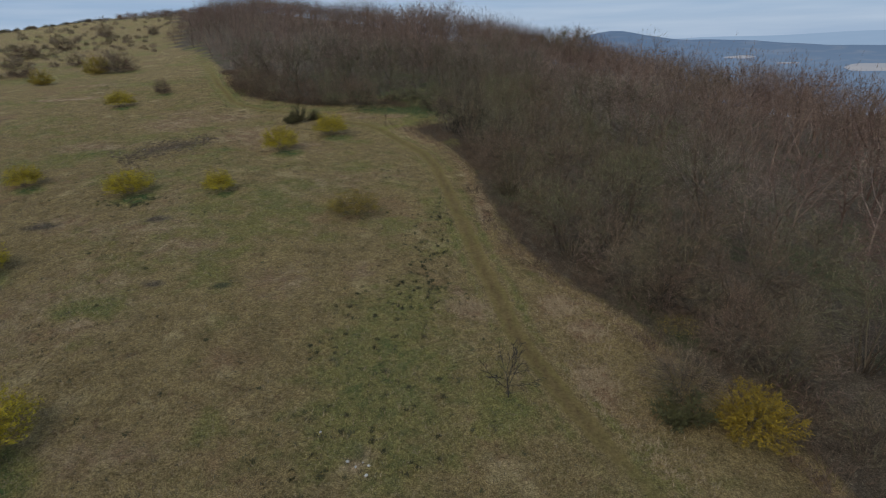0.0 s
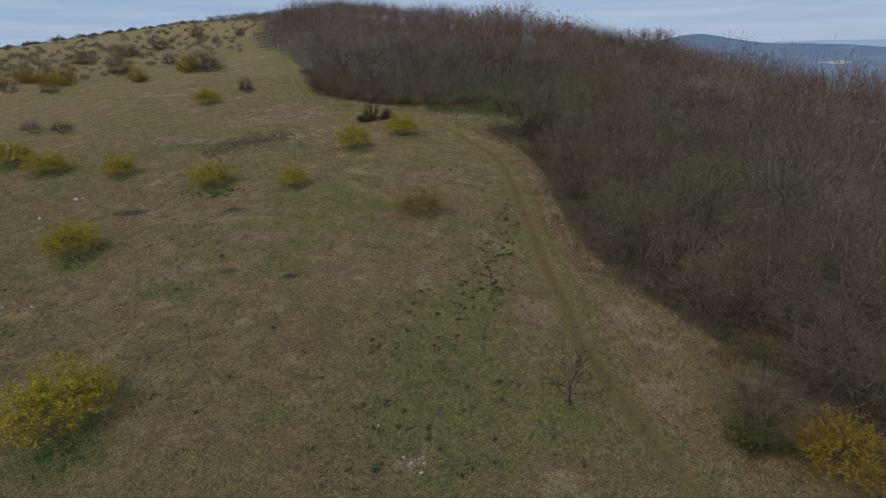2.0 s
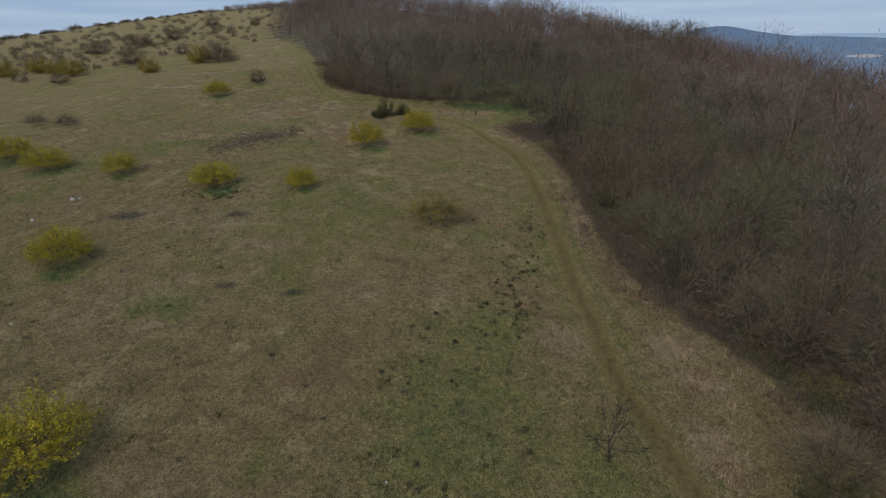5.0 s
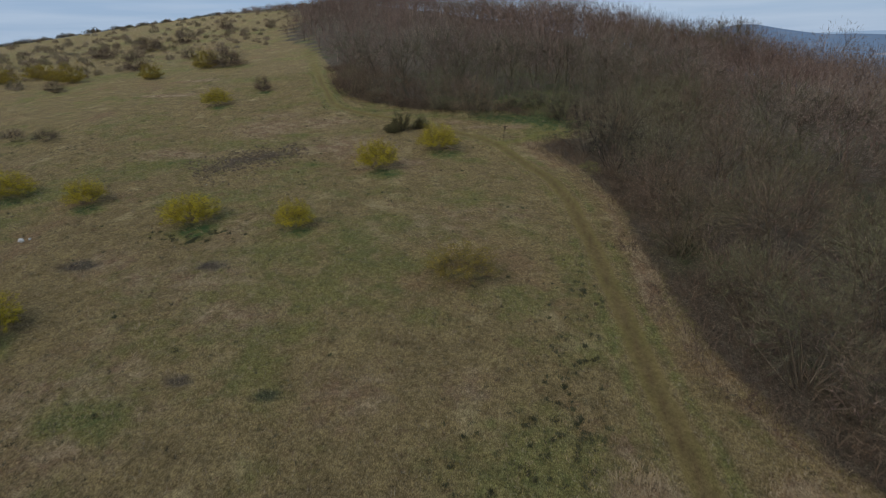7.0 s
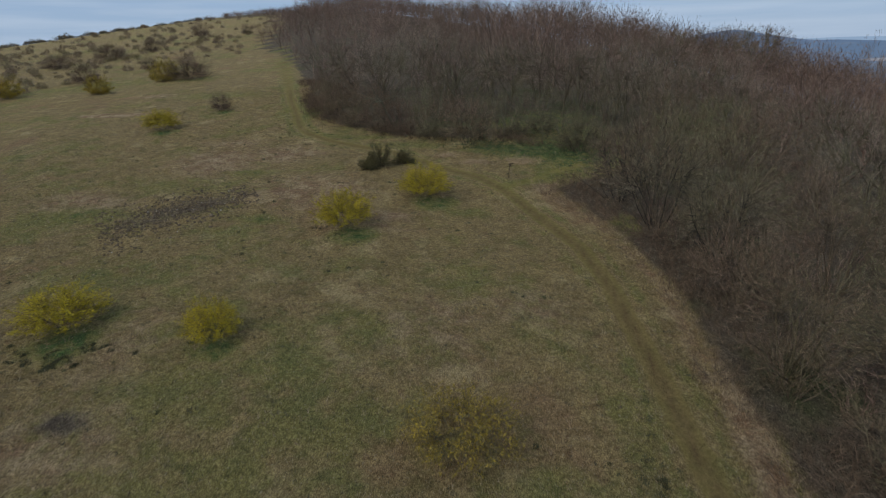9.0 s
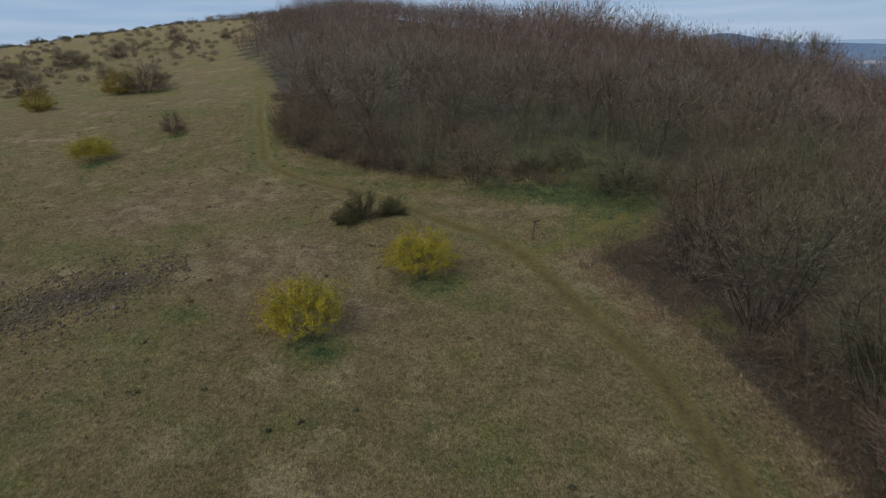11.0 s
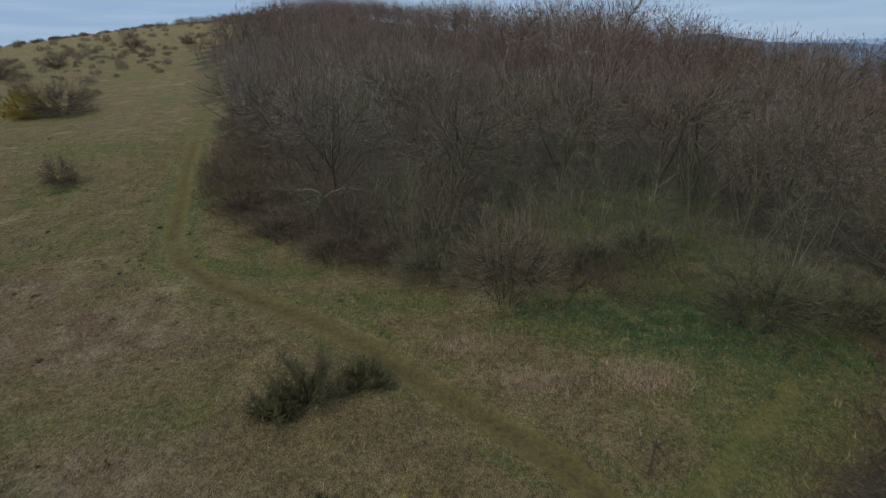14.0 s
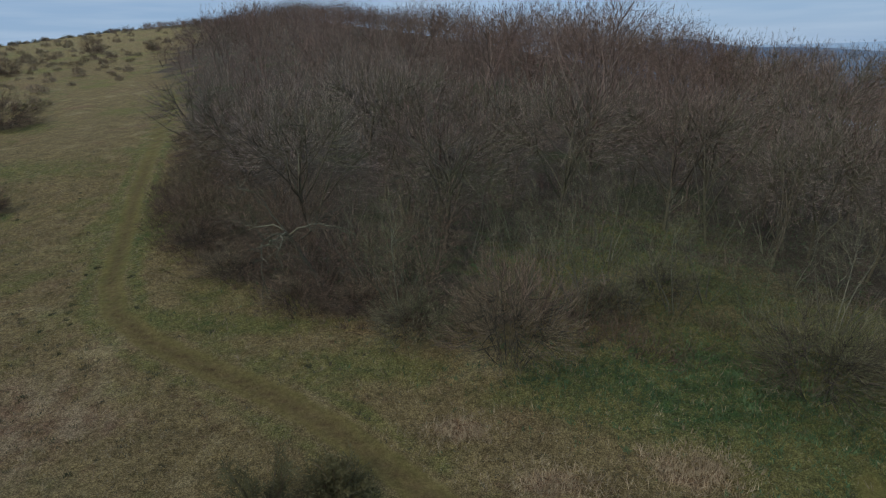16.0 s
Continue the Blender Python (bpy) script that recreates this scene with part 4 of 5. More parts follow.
# ---- brush along the wood's edge and under the trees ----
def build_brush():
    rng = random.Random(5)
    shapes = [brush_shape(rng, 16, 1.05, 1.7, 12, 0.0070) for _ in range(5)]
    thin = [brush_shape(rng, 8, 1.5, 1.4, 8, 0.014) for _ in range(5)]
    trail_gap = lambda x, y: float(line_distance(x, y, TRAIL)) > 1.5 and float(line_distance(x, y, BRANCH)) > 1.2
    strip = scattered(1300, (-42, 20, 10, 112), 0.62, rng, lambda x, y: (bool(in_wood(x, y)) or float(line_distance(x, y, EDGE)) < 0.7 + (1.3 * rng.random() ** 2 if y < 46 else 0))
                      and float(line_distance(x, y, EDGE)) < (4.0 if y < 62 else 2.6) and trail_gap(x, y))
    stand_object("bramble_thicket", stand_of(shapes, strip, rng, (0.5, 1.25)), BRAMBLE, "dark reddish-brown leafless brambles along the edge of the wood", "thicket")
    inside = scattered(720, (-60, 50, 10, 125), 1.5, rng, lambda x, y: bool(in_wood(x, y)) and (((x + 7) / 10) ** 2 + ((y - 84.5) / 7) ** 2 > 1 or rng.random() < 0.5) and float(line_distance(x, y, EDGE)) > 2.2 and trail_gap(x, y))
    stand_object("undergrowth", stand_of(thin, inside, rng, (0.6, 1.5)), STAND, "leafless brown undergrowth between the trunks", "undergrowth")


build_brush()


# ---- shrubs on the slope ----
def settle(t, x, y, k, h, rng):
    t.matrix_world = pose(x, y, height(x, y), rng.uniform(-3, 3), rng.uniform(-3, 3), rng.uniform(0, 360)) @ Matrix.Diagonal((k, k, h, 1))


def shrub_kinds(rng, count, points, fan, petals, size, leaf, prefix, base=0.46, under=0.45, twig=0.010, rise=0.30, reach=0.42):
    """Many-stemmed shrubs, 4 m wide and 2.6 m tall: a low dome on short bare stems, with blossom along the outer twigs."""
    made = []
    for _ in range(count):
        bloom = Shape()
        wood, fine = dome_tree(rng, 2.6, 2.0, 22, points, fan, (4, 4, 3), stems=5, thick=0.55, slips=1, base=base, twig=twig, reach=reach, under=under, rise=rise, loose=0.34, bloom=bloom, petals=petals, size=size)
        made.append((mesh_of(prefix + "_stems", wood.v, wood.f, BARK), mesh_of(prefix + "_bloom", bloom.v, bloom.f, leaf), mesh_of(prefix + "_twigs", fine.v, fine.f, SHRUB_WOOD)))
    return made


def build_shrubs():
    rng = random.Random(21)
    yellow = shrub_kinds(rng, 4, 300, 6, 10, 0.031, BLOSSOM, "yellow", base=0.33, rise=0.55, reach=0.55)
    faint = shrub_kinds(rng, 2, 320, 8, 3, 0.032, FADED_GOLD, "faded", base=0.36, under=0.6)
    for i, (x, y, w, h) in enumerate(YELLOW):
        t = thing("flowering_shrub", "rounded many-stemmed shrub in yellow blossom on the dry slope", "shrub", "flowering shrubs")
        part("stem", yellow[i % 4][0], t, "dark brown forking stem")
        twigs = part("twig_crown", yellow[i % 4][2], t, "thin brown twigs")
        part("blossom", yellow[i % 4][1], twigs, "bright yellow blossom")
        settle(t, x, y, w / 4, h / 2.6, rng)
    faint_far = shrub_kinds(rng, 2, 200, 6, 5, 0.055, FADED, "fading", base=0.26, under=1.0, twig=0.018)
    for i, (x, y, w, h) in enumerate(FAINT):
        kind = faint_far[i % 2] if y > 95 else faint[i % 2]
        t = thing("fading_shrub", "thin olive-brown shrub with faded yellow blossom", "shrub", "fading shrubs")
        part("stem", kind[0], t, "brown forking stem")
        twigs = part("twig_crown", kind[2], t, "thin brown twigs")
        part("blossom", kind[1], twigs, "sparse faded yellow blossom")
        settle(t, x, y, w / 4, h / 2.6, rng)
    golden = shrub_kinds(rng, 1, 300, 7, 8, 0.036, GOLD, "golden", base=0.40, under=0.7) + shrub_kinds(rng, 1, 160, 6, 2, 0.030, FADED_GOLD, "spray", base=0.32, under=0.6)
    for i, (x, y, w, h) in enumerate(GOLDEN):
        t = thing("flowering_shrub", ("dense shrub in deep golden blossom at the wood's edge", "low sprawling shrub with a little golden blossom")[i], "shrub", "flowering shrubs")
        part("stem", golden[i][0], t, "dark brown forking stem")
        twigs = part("twig_crown", golden[i][2], t, "thin brown twigs")
        part("blossom", golden[i][1], twigs, "golden blossom")
        settle(t, x, y, w / 4, h / 2.6, rng)
    bare = []
    for leaf, twig, under in ((SHRUB_WOOD, 0.0085, 0.6), (RED_TWIGS, 0.0085, 0.6), (OLIVE_TWIGS, 0.0085, 0.6), (RED_TWIGS, 0.012, 1.0)):
        wood, fine = dome_tree(rng, 2.6, 2.0, 26, 420, 8, (4, 4, 3), stems=5, thick=0.55, slips=1, base=0.34 if under < 1 else 0.26, twig=twig, reach=0.52, under=under, rise=0.42, loose=0.26)
        bare.append((mesh_of("bare_stems", wood.v, wood.f, DARK_BARK), None, mesh_of("bare_twigs", fine.v, fine.f, leaf)))
    for i, (x, y, w, h) in enumerate(BARE):
        t = thing("bare_shrub", "leafless dark brown shrub with dense thin twigs", "shrub", "bare shrubs")
        kind = bare[1 if (x, y) == (-11.3, 77.2) or i == 0 else 2 if x > -16 and y > 76 else 1 if x > -32 and y > 76 else 3 if y > 88 else i % 2]
        part("stem", kind[0], t, "dark forking stem")
        part("twig_crown", kind[2], t, "dense thin twigs")
        settle(t, x, y, w / 4, h / 2.6, rng)
    # many small shrubs over the far slope
    small, scrub = [], []
    for k in range(4):
        tips = Shape()
        stem, twig = dome_tree(rng, 2.3, 1.7 + 0.12 * k, 6, 100, 5, (3, 3, 0), stems=5, thick=1.9, slips=0, base=0.34, twig=0.030, reach=0.55, under=0.75, rise=0.25, bloom=tips, petals=1, size=0.070)
        scrub.append(joined(stem, twig))
        small.append((mesh_of("far_stems", stem.v, stem.f, DARK_BARK), mesh_of("far_bloom", tips.v, tips.f, OLIVE_BUDS), mesh_of("far_twigs", twig.v, twig.f, SLOPE_TWIGS)))
    def slope(x, y):
        dense = math.exp(-((x + 122) / 34) ** 2 - ((y - 142) / 46) ** 2) * (x < -84 - 0.30 * max(118 - y, 0) or y > 124)
        return not bool(in_wood(x, y)) and rng.random() < 0.05 * (y > 128) + 0.95 * dense and float(line_distance(x, y, TRAIL)) > 9
    places = sorted(scattered(440, (-240, -58, 84, 330), 2.5, rng, slope), key=lambda p: math.hypot(*p))
    for i, (x, y) in enumerate(places[:290]):
        leafy = rng.random() < 0.36
        k = rng.uniform(0.28, 0.72) * (1.6 if rng.random() < 0.14 else 1)
        t = thing("slope_shrub", "olive budding shrub on the upper slope" if leafy else "small leafless brown shrub on the upper slope", "shrub", "shrubs on the upper slope")
        part("stem", small[i % 4][0], t)
        part("twig_crown", small[i % 4][2], t, "dense brown twigs")
        if leafy:
            tagged(part("foliage", small[i % 4][1], t, "olive buds"), kind="stuff")
        settle(t, x, y, k, k * rng.uniform(0.65, 1.0), rng)
    stand_object("slope_scrub", stand_of(scrub, places[290:], rng, (0.3, 0.9)), SLOPE_TWIGS, "low brown leafless scrub high on the slope", "scrub")
    # a broken row of taller bushes along the brow of the hill
    dark = [kind[2].copy() for kind in small]
    for me in dark:
        me.materials[0] = BARK
    for i in range(120):
        a, r = radians(-49 + 0.165 * i + rng.uniform(-0.3, 0.3)), rng.uniform(285, 330) + 0.85 * i
        x, y = r * math.sin(a), r * math.cos(a)
        k = rng.uniform(0.35, 0.9) * (1.7 if rng.random() < 0.12 else 1)
        t = thing("brow_bush", "dark bush on the brow of the hill against the sky", "shrub", "bushes on the brow")
        part("stem", small[i % 4][0], t)
        part("twig_crown", dark[i % 4], t, "dense dark twigs")
        settle(t, x, y, k * 1.25, k * rng.uniform(0.8, 1.2), rng)
        t.location.z -= 0.5 * k


build_shrubs()


# ---- turf: dry grass, dark tussocks, spring herbs ----
def blades(places, rnd, per, long, width, lean):
    """Slivers of grass, per of them at each place, in one pair of arrays."""
    n = len(places) * per
    x = np.repeat(places[:, 0], per) + rnd.normal(0, 0.05, n)
    y = np.repeat(places[:, 1], per) + rnd.normal(0, 0.05, n)
    z = land(x, y) - 0.03
    t = rnd.uniform(0, 6.283, n)
    size = np.repeat(rnd.uniform(0.6, 1.3, len(places)), per) * rnd.uniform(0.7, 1.2, n) * long
    reach = size * rnd.uniform(0.2, 1.0, n) * lean
    a = rnd.uniform(0, 6.283, n)
    wx, wy = np.cos(a) * width, np.sin(a) * width
    v = np.empty((n, 3, 3))
    v[:, 0] = np.stack([x - wx, y - wy, z], 1)
    v[:, 1] = np.stack([x + wx, y + wy, z], 1)
    v[:, 2] = np.stack([x + reach * np.cos(t), y + reach * np.sin(t), z + np.sqrt(np.maximum(size ** 2 - reach ** 2, 0.0009))], 1)
    return v.reshape(-1, 3), np.arange(3 * n).reshape(-1, 3)


def build_turf():
    rnd = np.random.default_rng(8)
    n = 215000
    y = 11 + 95 * rnd.random(n) ** 1.25
    x = rnd.uniform(-50, 13, n)
    keep = ~in_wood(x, y) & (line_distance(x, y, TRAIL) > 0.6) & (rnd.random(n) < 0.62)
    v, f = blades(np.stack([x, y], 1)[keep], rnd, 3, 0.16, 0.0095, 0.97)
    tagged(new("dry_grass", mesh_of("dry_grass", v, f, GRASS)), "short dry tan and olive grass on the slope", "grass", kind="stuff")

    spots = []
    for cx, cy, w, h, count in ((-3.2, 26.2, 2.2, 2.6, 34), (-2.4, 21.4, 2.8, 3.0, 40), (-0.4, 30.6, 0.8, 1.8, 18), (-0.2, 38.6, 0.8, 2.2, 46), (-0.5, 29.0, 0.9, 1.5, 34), (-1.2, 33.8, 0.7, 1.6, 14), (-3.2, 28.2, 0.9, 0.8, 12), (-1.8, 29.2, 1.2, 1.6, 18),
                                (-4.2, 17.4, 2.2, 1.6, 26), (-24.6, 41.9, 1.1, 0.35, 26), (-22.9, 43.0, 0.8, 0.3, 14), (-31.5, 79, 2.6, 4.5, 34), (-20, 67, 5, 4, 22), (-9, 56, 5, 5, 24)):
        spots.append(np.stack([rnd.normal(cx, w, count), rnd.normal(cy, h, count)], 1))
    spots.append(np.stack([rnd.uniform(-48, 6, 130), rnd.uniform(12, 100, 130)], 1))
    spots.append(np.stack([rnd.uniform(-60, 8, 11000), 11 + 95 * rnd.random(11000) ** 1.2], 1))
    p = np.concatenate(spots)
    p = p[~in_wood(p[:, 0], p[:, 1]) & (line_distance(p[:, 0], p[:, 1], TRAIL) > 0.7)]
    count = sum(len(q) for q in spots[:-1])
    count = min(count, len(p))
    big, few = p[:count], p[count:]
    round_big = np.repeat(big, 22, 0) + rnd.normal(0, 1, (22 * len(big), 2)) * np.repeat(rnd.uniform(0.03, 0.085, (len(big), 1)), 22, 0)
    round_few = np.repeat(few, 5, 0) + rnd.normal(0, 1, (5 * len(few), 2)) * np.repeat(rnd.uniform(0.02, 0.07, (len(few), 1)), 5, 0)
    v, f = blades(round_big, rnd, 3, 0.12, 0.018, 0.9)
    tagged(new("dark_tussocks", mesh_of("dark_tussocks", v, f, DARK_TUSSOCK)), "round dark green tussocks dotted over the turf", "tussocks", kind="stuff")
    v, f = blades(round_few, rnd, 3, 0.11, 0.018, 0.9)
    tagged(new("brown_tussocks", mesh_of("brown_tussocks", v, f, TUSSOCK)), "small brown tufts scattered in the dry grass", "tussocks", kind="stuff")

    tufts = []
    for cx, cy, w, h, count in ((7.5, 21.6, 0.8, 1.2, 620), (6.9, 28.3, 1.0, 1.0, 330), (8.0, 25.8, 0.9, 1.0, 330), (1.7, 27.6, 0.9, 0.7, 420), (-6.2, 72.7, 0.8, 0.5, 520), (-12.9, 73.8, 0.7, 0.35, 260),
                                (-10.0, 71.9, 0.8, 0.35, 300), (-4.2, 66.4, 0.7, 0.7, 200), (8.8, 17.4, 1.0, 1.0, 350)):
        tufts.append(np.stack([rnd.normal(cx, w, count), rnd.normal(cy, h, count)], 1))
    p = np.stack([rnd.uniform(-5, 14, 60000), rnd.uniform(16, 67, 60000)], 1)
    tufts.append(p[~in_wood(p[:, 0], p[:, 1]) & (rnd.random(len(p)) < 0.6) & (line_distance(p[:, 0], p[:, 1], EDGE) < rnd.uniform(0.0, 1.5, len(p)) * (0.55 + 0.45 * np.sin(1.1 * p[:, 1]) * np.sin(0.37 * p[:, 1] + 1)))])
    tufts.append(np.stack([rnd.uniform(-55, 8, 12000), 11 + 90 * rnd.random(12000) ** 1.2], 1))
    p = np.concatenate(tufts)
    p = p[~in_wood(p[:, 0], p[:, 1])]
    p = p[line_distance(p[:, 0], p[:, 1], TRAIL) > 0.75]
    v, f = blades(p, rnd, 4, 0.30, 0.011, 1.0)
    tagged(new("straw_grass", mesh_of("straw_grass", v, f, STRAW_BLADES)), "bleached tall grass lying flat beside the footpath", "grass", kind="stuff")

    herbs = []
    for cx, cy, w, h, count in ((-7.0, 76.8, 3.6, 1.4, 2600), (-2.0, 73.6, 1.2, 1.4, 600), (-9, 85, 7, 3.2, 6500), (-4, 90, 6, 3, 2400), (-2.5, 77.5, 3.6, 2.2, 4200), (1.0, 75.4, 1.8, 1.8, 1800)):
        herbs.append(np.stack([rnd.normal(cx, w, count), rnd.normal(cy, h, count)], 1))
    p = np.concatenate(herbs)
    p = p[(line_distance(p[:, 0], p[:, 1], TRAIL) > 0.9) & (line_distance(p[:, 0], p[:, 1], BRANCH) > 0.5)]
    v, f = blades(p, rnd, 4, 0.16, 0.024, 1.25)
    tagged(new("spring_herbs", mesh_of("spring_herbs", v, f, HERB)), "fresh green herbs in the hollow before the wood", "herbs", kind="stuff")


build_turf()


# ---- single plants ----
def build_juniper(x, y, wide, tall, seed, needles=NEEDLES, blade=0.009, label="dark brown-green spreading juniper bush beside the footpath"):
    rng = random.Random(seed)
    leaf, branches = Shape(), []
    for i in range(22):
        t = 2.399 * i
        f = math.sqrt((i + 0.5) / 22)
        goal = Vector((math.cos(t) * f * wide * 0.45, math.sin(t) * f * wide * 0.45, tall * (0.35 + 0.6 * math.sqrt(1 - f * f)) * rng.uniform(0.60, 1.15)))
        pts, radii, _ = grow(Vector((0, 0, -0.1)), goal.normalized(), goal.length, 0.05, 0.012, 4, 0.12, 0.0, rng)
        wood = Shape()
        wood.tube(pts, radii, 4)
        branches.append(wood)
        for _ in range(34):
            p, d = along(pts, rng.uniform(0.25, 0.99))
            q = (spread(d, radians(rng.uniform(20, 75)), rng) + Vector((0, 0, 0.15))).normalized()
            l = rng.uniform(0.2, 0.45)
            for _ in range(24):
                c = p + q * l * rng.random()
                e = (spread(q, radians(rng.uniform(15, 65)), rng)).normalized()
                leaf.blade(c, c + e * rng.uniform(0.05, 0.11), blade, spread(e, 1.57, rng))
    t = thing("juniper", label, "juniper", "junipers")
    for wood in branches:
        part("branch", mesh_of("branch", wood.v, wood.f, SHRUB_WOOD), t)
    part("foliage", mesh_of("juniper_leaf", leaf.v, leaf.f, needles), t, "dark green needles")
    t.matrix_world = pose(x, y, height(x, y))


build_juniper(-17.8, 70.0, 2.9, 2.3, 3)
build_juniper(-18.7, 69.3, 1.8, 1.1, 14)
build_juniper(-16.1, 71.0, 1.9, 1.2, 4)
build_juniper(10.5, 19.6, 3.2, 1.3, 9, DARK_NEEDLES, 0.017, "low dark green juniper in front of bare shrubs")


def build_single_trees():
    rng = random.Random(31)
    dark = bark_material("dark_sapling_bark", (0.046, 0.038, 0.030), (0.060, 0.050, 0.040), (0.055, 0.052, 0.034))
    wood, crown = sapling_shapes(rng, 2.6, 9, 7, 6, thick=1.25, low=0.22, wide=0.52)
    t = thing("sapling", "small leafless tree standing alone beside the footpath", "tree")
    part("trunk", mesh_of("sapling_trunk", wood.v, wood.f, dark, True), t)
    part("crown", mesh_of("sapling_crown", crown.v, crown.f, dark), t, "thin bare twigs")
    t.matrix_world = pose(3.2, 20.4, height(3.2, 20.4), 0, 0, 40)
    # a fallen-over tree whose limbs arch out over the turf
    wood, crown = Shape(), Shape()
    stem, radii, _ = grow(Vector((0, 0, -0.2)), Vector((-0.25, -0.2, 1)).normalized(), 3.3, 0.12, 0.07, 5, 0.10, 0.0, rng)
    wood.tube(stem, radii, 6, tip=False)
    for side, out, rise, length in ((-1.0, -0.5, 0.75, 4.6), (-1.0, -0.2, 0.35, 4.0), (-0.6, -0.9, 0.55, 3.2), (0.3, -1.0, 0.7, 2.6), (0.8, -0.5, 0.8, 2.8), (0.2, 0.3, 1.0, 2.8), (-0.9, 0.2, 0.9, 3.4)):
        pts, rad, _ = grow(stem[-1 - rng.randrange(2)], Vector((side, out, rise)).normalized(), length, 0.042, 0.010, 8, 0.24, -0.07, rng)
        wood.tube(pts, rad, 5)
        for _ in range(9):
            p, d = along(pts, rng.uniform(0.25, 0.98))
            q, r, _ = grow(p, (spread(d, radians(rng.uniform(25, 60)), rng) + Vector((0, 0, 0.25))).normalized(), rng.uniform(0.5, 1.3), 0.020, 0.006, 3, 0.22, 0.0, rng)
            crown.tube(q, r, 3)
            for _ in range(4):
                a, e = along(q, rng.uniform(0.3, 0.98))
                w = spread(e, radians(rng.uniform(20, 60)), rng)
                crown.blade(a, a + w * rng.uniform(0.2, 0.5), 0.009, spread(w, 1.57, rng))
    t = thing("dead_tree", "leaning dead tree with pale lichen-covered arching limbs", "tree")
    part("trunk", mesh_of("dead_trunk", wood.v, wood.f, PALE_WOOD, True), t)
    part("crown", mesh_of("dead_crown", crown.v, crown.f, PALE_WOOD), t, "pale broken branches")
    t.matrix_world = pose(-20.0, 82.6, height(-20.0, 82.6) + 0.05)


build_single_trees()


# ---- signpost where the paths part ----
def box(bm, size, m):
    bmesh.ops.create_cube(bm, size=1, matrix=m @ Matrix.Diagonal((*size, 1)))


def solid(name, bm, material, bevel=0.006):
    bmesh.ops.bevel(bm, geom=bm.edges[:], offset=bevel, segments=2, affect="EDGES")
    me = bpy.data.meshes.new(name)
    bm.to_mesh(me)
    bm.free()
    me.materials.append(material)
    return me


def build_signpost(x, y):
    t = thing("signpost", "short leaning wooden trail signpost with two weathered brown boards", "signpost")
    bm = bmesh.new()
    box(bm, (0.055, 0.055, 1.45), pose(0, 0, 0.52))
    part("post", solid("post", bm, SIGN_WOOD), t, "weathered square timber post")
    for size, m in (((0.40, 0.025, 0.10), pose(0.08, -0.042, 1.16, 0, -13, 8)), ((0.30, 0.025, 0.09), pose(0.05, 0.042, 1.03, 0, 30, -35))):
        bm = bmesh.new()
        box(bm, size, m)
        part("board", solid("board", bm, SIGN_WOOD), t, "weathered brown timber pointing board")
    t.matrix_world = pose(x, y, height(x, y), 2, 5, 12)


build_signpost(-7.0, 68.1)


# ---- stones ----
def stone_mesh(rng, material):
    bm = bmesh.new()
    bmesh.ops.create_icosphere(bm, subdivisions=1, radius=0.5)
    for v in bm.verts:
        v.co *= rng.uniform(0.72, 1.15)
        v.co.z *= 0.85
    me = bpy.data.meshes.new("stone")
    bm.to_mesh(me)
    bm.free()
    me.materials.append(material)
    return me


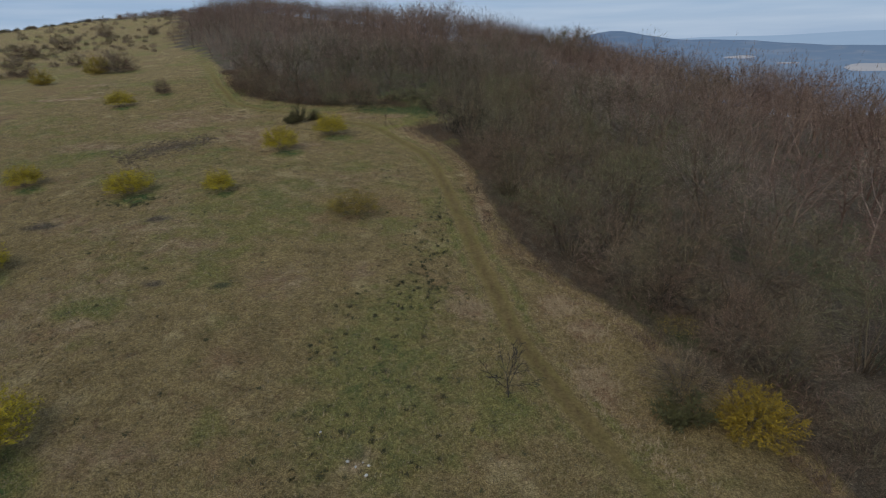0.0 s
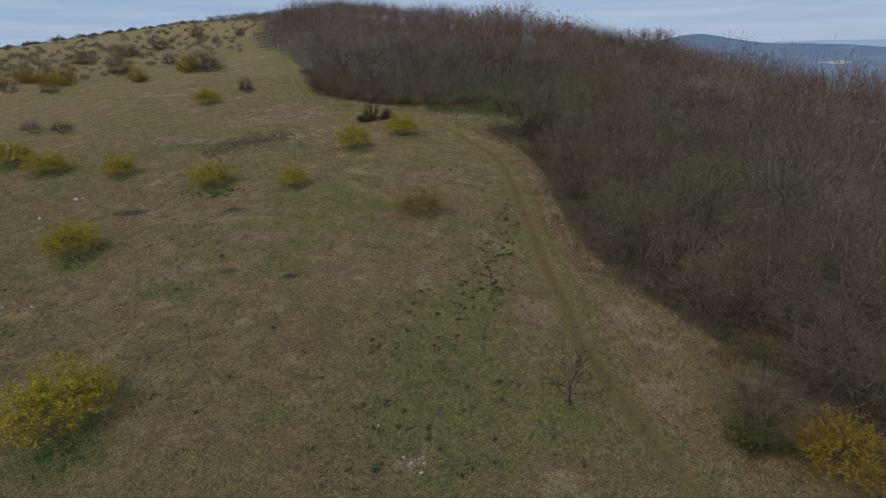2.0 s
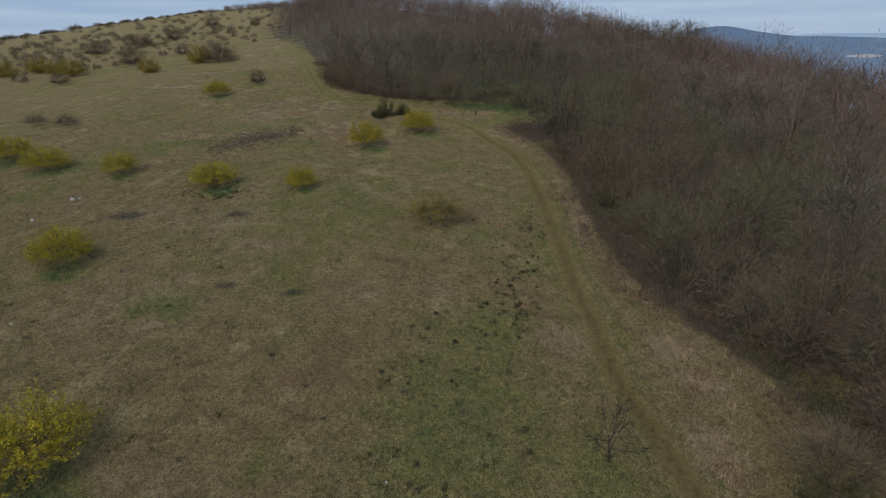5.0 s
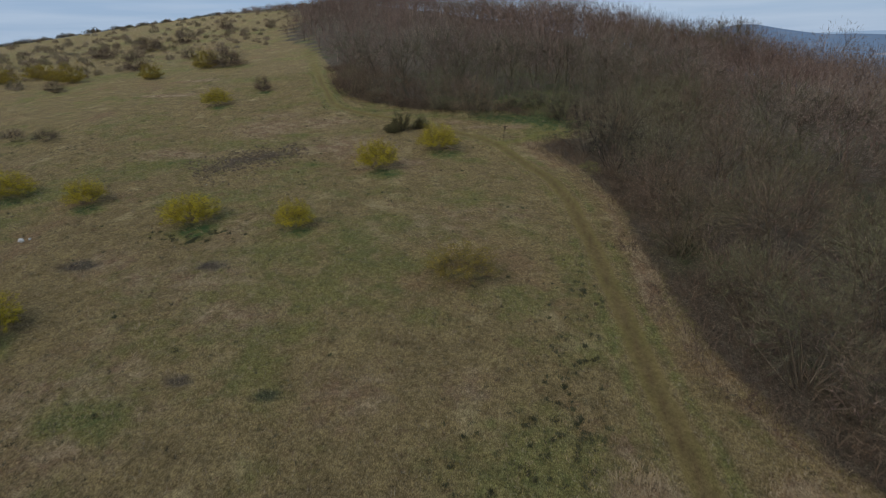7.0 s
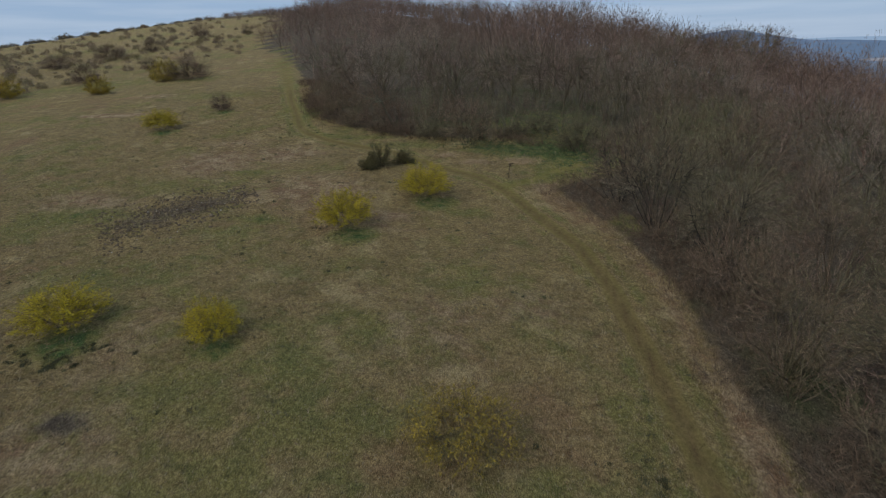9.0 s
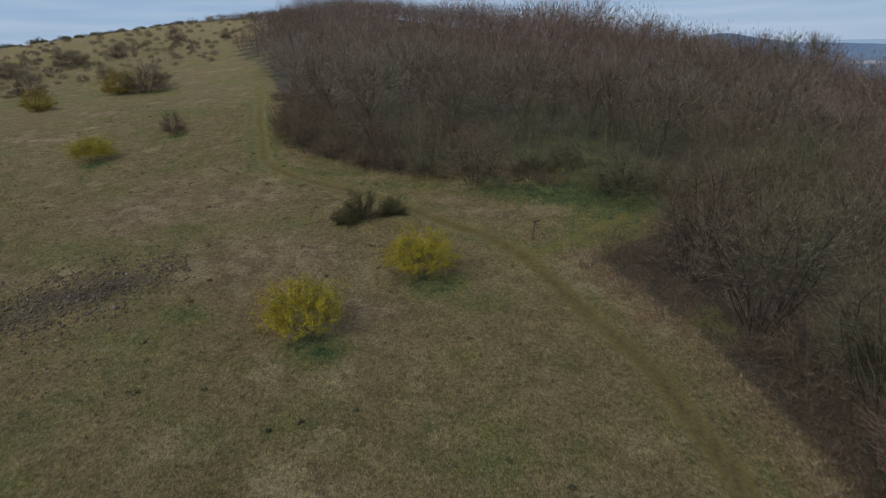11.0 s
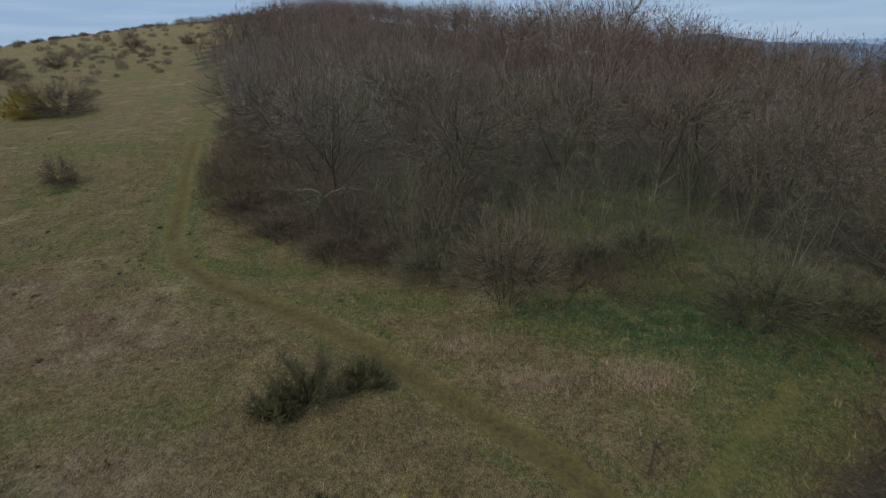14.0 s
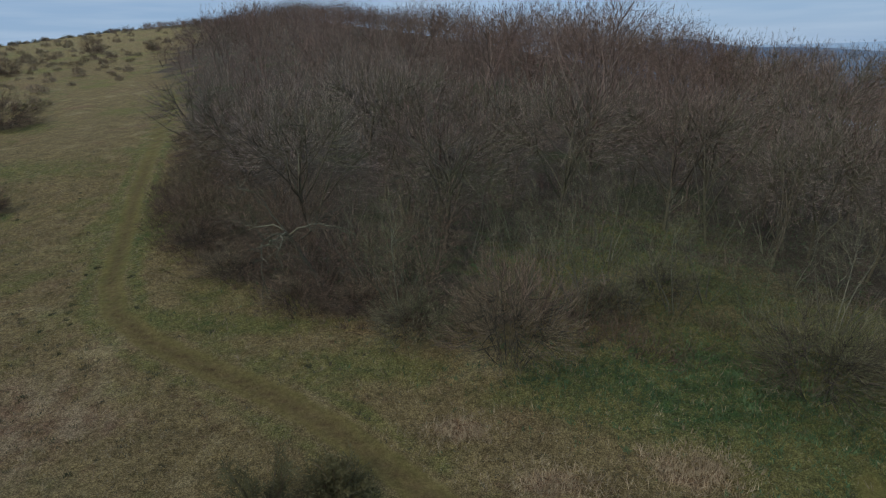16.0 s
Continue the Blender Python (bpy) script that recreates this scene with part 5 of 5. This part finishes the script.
def build_stones():
    rng = random.Random(77)
    white = [stone_mesh(rng, WHITE_STONE) for _ in range(3)]
    grey = [stone_mesh(rng, LIMESTONE) for _ in range(4)]
    for x, y, k in ((-3.35, 16.75, 0.16), (-3.0, 16.5, 0.15), (-2.75, 16.7, 0.11), (-2.5, 16.55, 0.14), (-2.55, 16.1, 0.17), (-5.3, 18.4, 0.12), (-4.7, 18.3, 0.13),
                    (-36.4, 41.2, 0.45), (-36.0, 41.5, 0.28), (-36.2, 37.0, 0.30), (-26.2, 24.8, 0.20), (-28.0, 24.7, 0.20), (-27.6, 25.1, 0.15)):
        ob = tagged(new("stone", white[rng.randrange(3)]), "pale limestone lying in the dry grass", "stone", "pale stones")
        ob.matrix_world = pose(x, y, height(x, y) + 0.12 * k, rng.uniform(-20, 20), rng.uniform(-20, 20), rng.uniform(0, 360)) @ Matrix.Diagonal((k, k * rng.uniform(0.6, 1), k, 1))
    bed = thing("rubble_patch", "strip of grey-brown rubble with pale stones in the turf", "rubble")
    count = 0
    while count < 290:
        u, w = rng.uniform(-1, 1), rng.gauss(0, 0.42)
        x, y = -29.2 + 3.4 * u - (3.3 - 1.2 * u) * w, 58.9 + 4.0 * u + (3.3 - 1.2 * u) * w
        if abs(w) > 0.95 * (1.1 - u * u * 0.5):
            continue
        k = rng.uniform(0.10, 0.26) * (1.5 if rng.random() < 0.1 else 1)
        ob = part("stone", (white if rng.random() < 0.07 else grey)[rng.randrange(3)], bed)
        if ob.data in white:
            k *= 0.5
        ob.matrix_world = pose(x, y, height(x, y) + 0.09 * k, rng.uniform(-30, 30), rng.uniform(-30, 30), rng.uniform(0, 360)) @ Matrix.Diagonal((k, k * rng.uniform(0.6, 1), k, 1))
        count += 1
    v, f, at = [], [], 0
    for _ in range(1500):
        u, w = rng.uniform(-1, 1), rng.gauss(0, 0.5)
        if abs(w) > 1.1 * (1.1 - u * u * 0.5):
            continue
        x, y, k = -29.2 + 3.5 * u - (3.4 - 1.2 * u) * w, 58.9 + 4.1 * u + (3.4 - 1.2 * u) * w, rng.uniform(0.05, 0.18)
        src = grey[rng.randrange(4)]
        m = pose(x, y, height(x, y) + 0.1 * k, 0, 0, rng.uniform(0, 360)) @ Matrix.Diagonal((k, k, k, 1))
        v += [tuple(m @ p.co) for p in src.vertices]
        f += [tuple(i + at for i in p.vertices) for p in src.polygons]
        at += len(src.vertices)
    tagged(part("gravel", mesh_of("gravel", v, f, LIMESTONE), bed, "small brown-grey chippings"), kind="stuff")


build_stones()
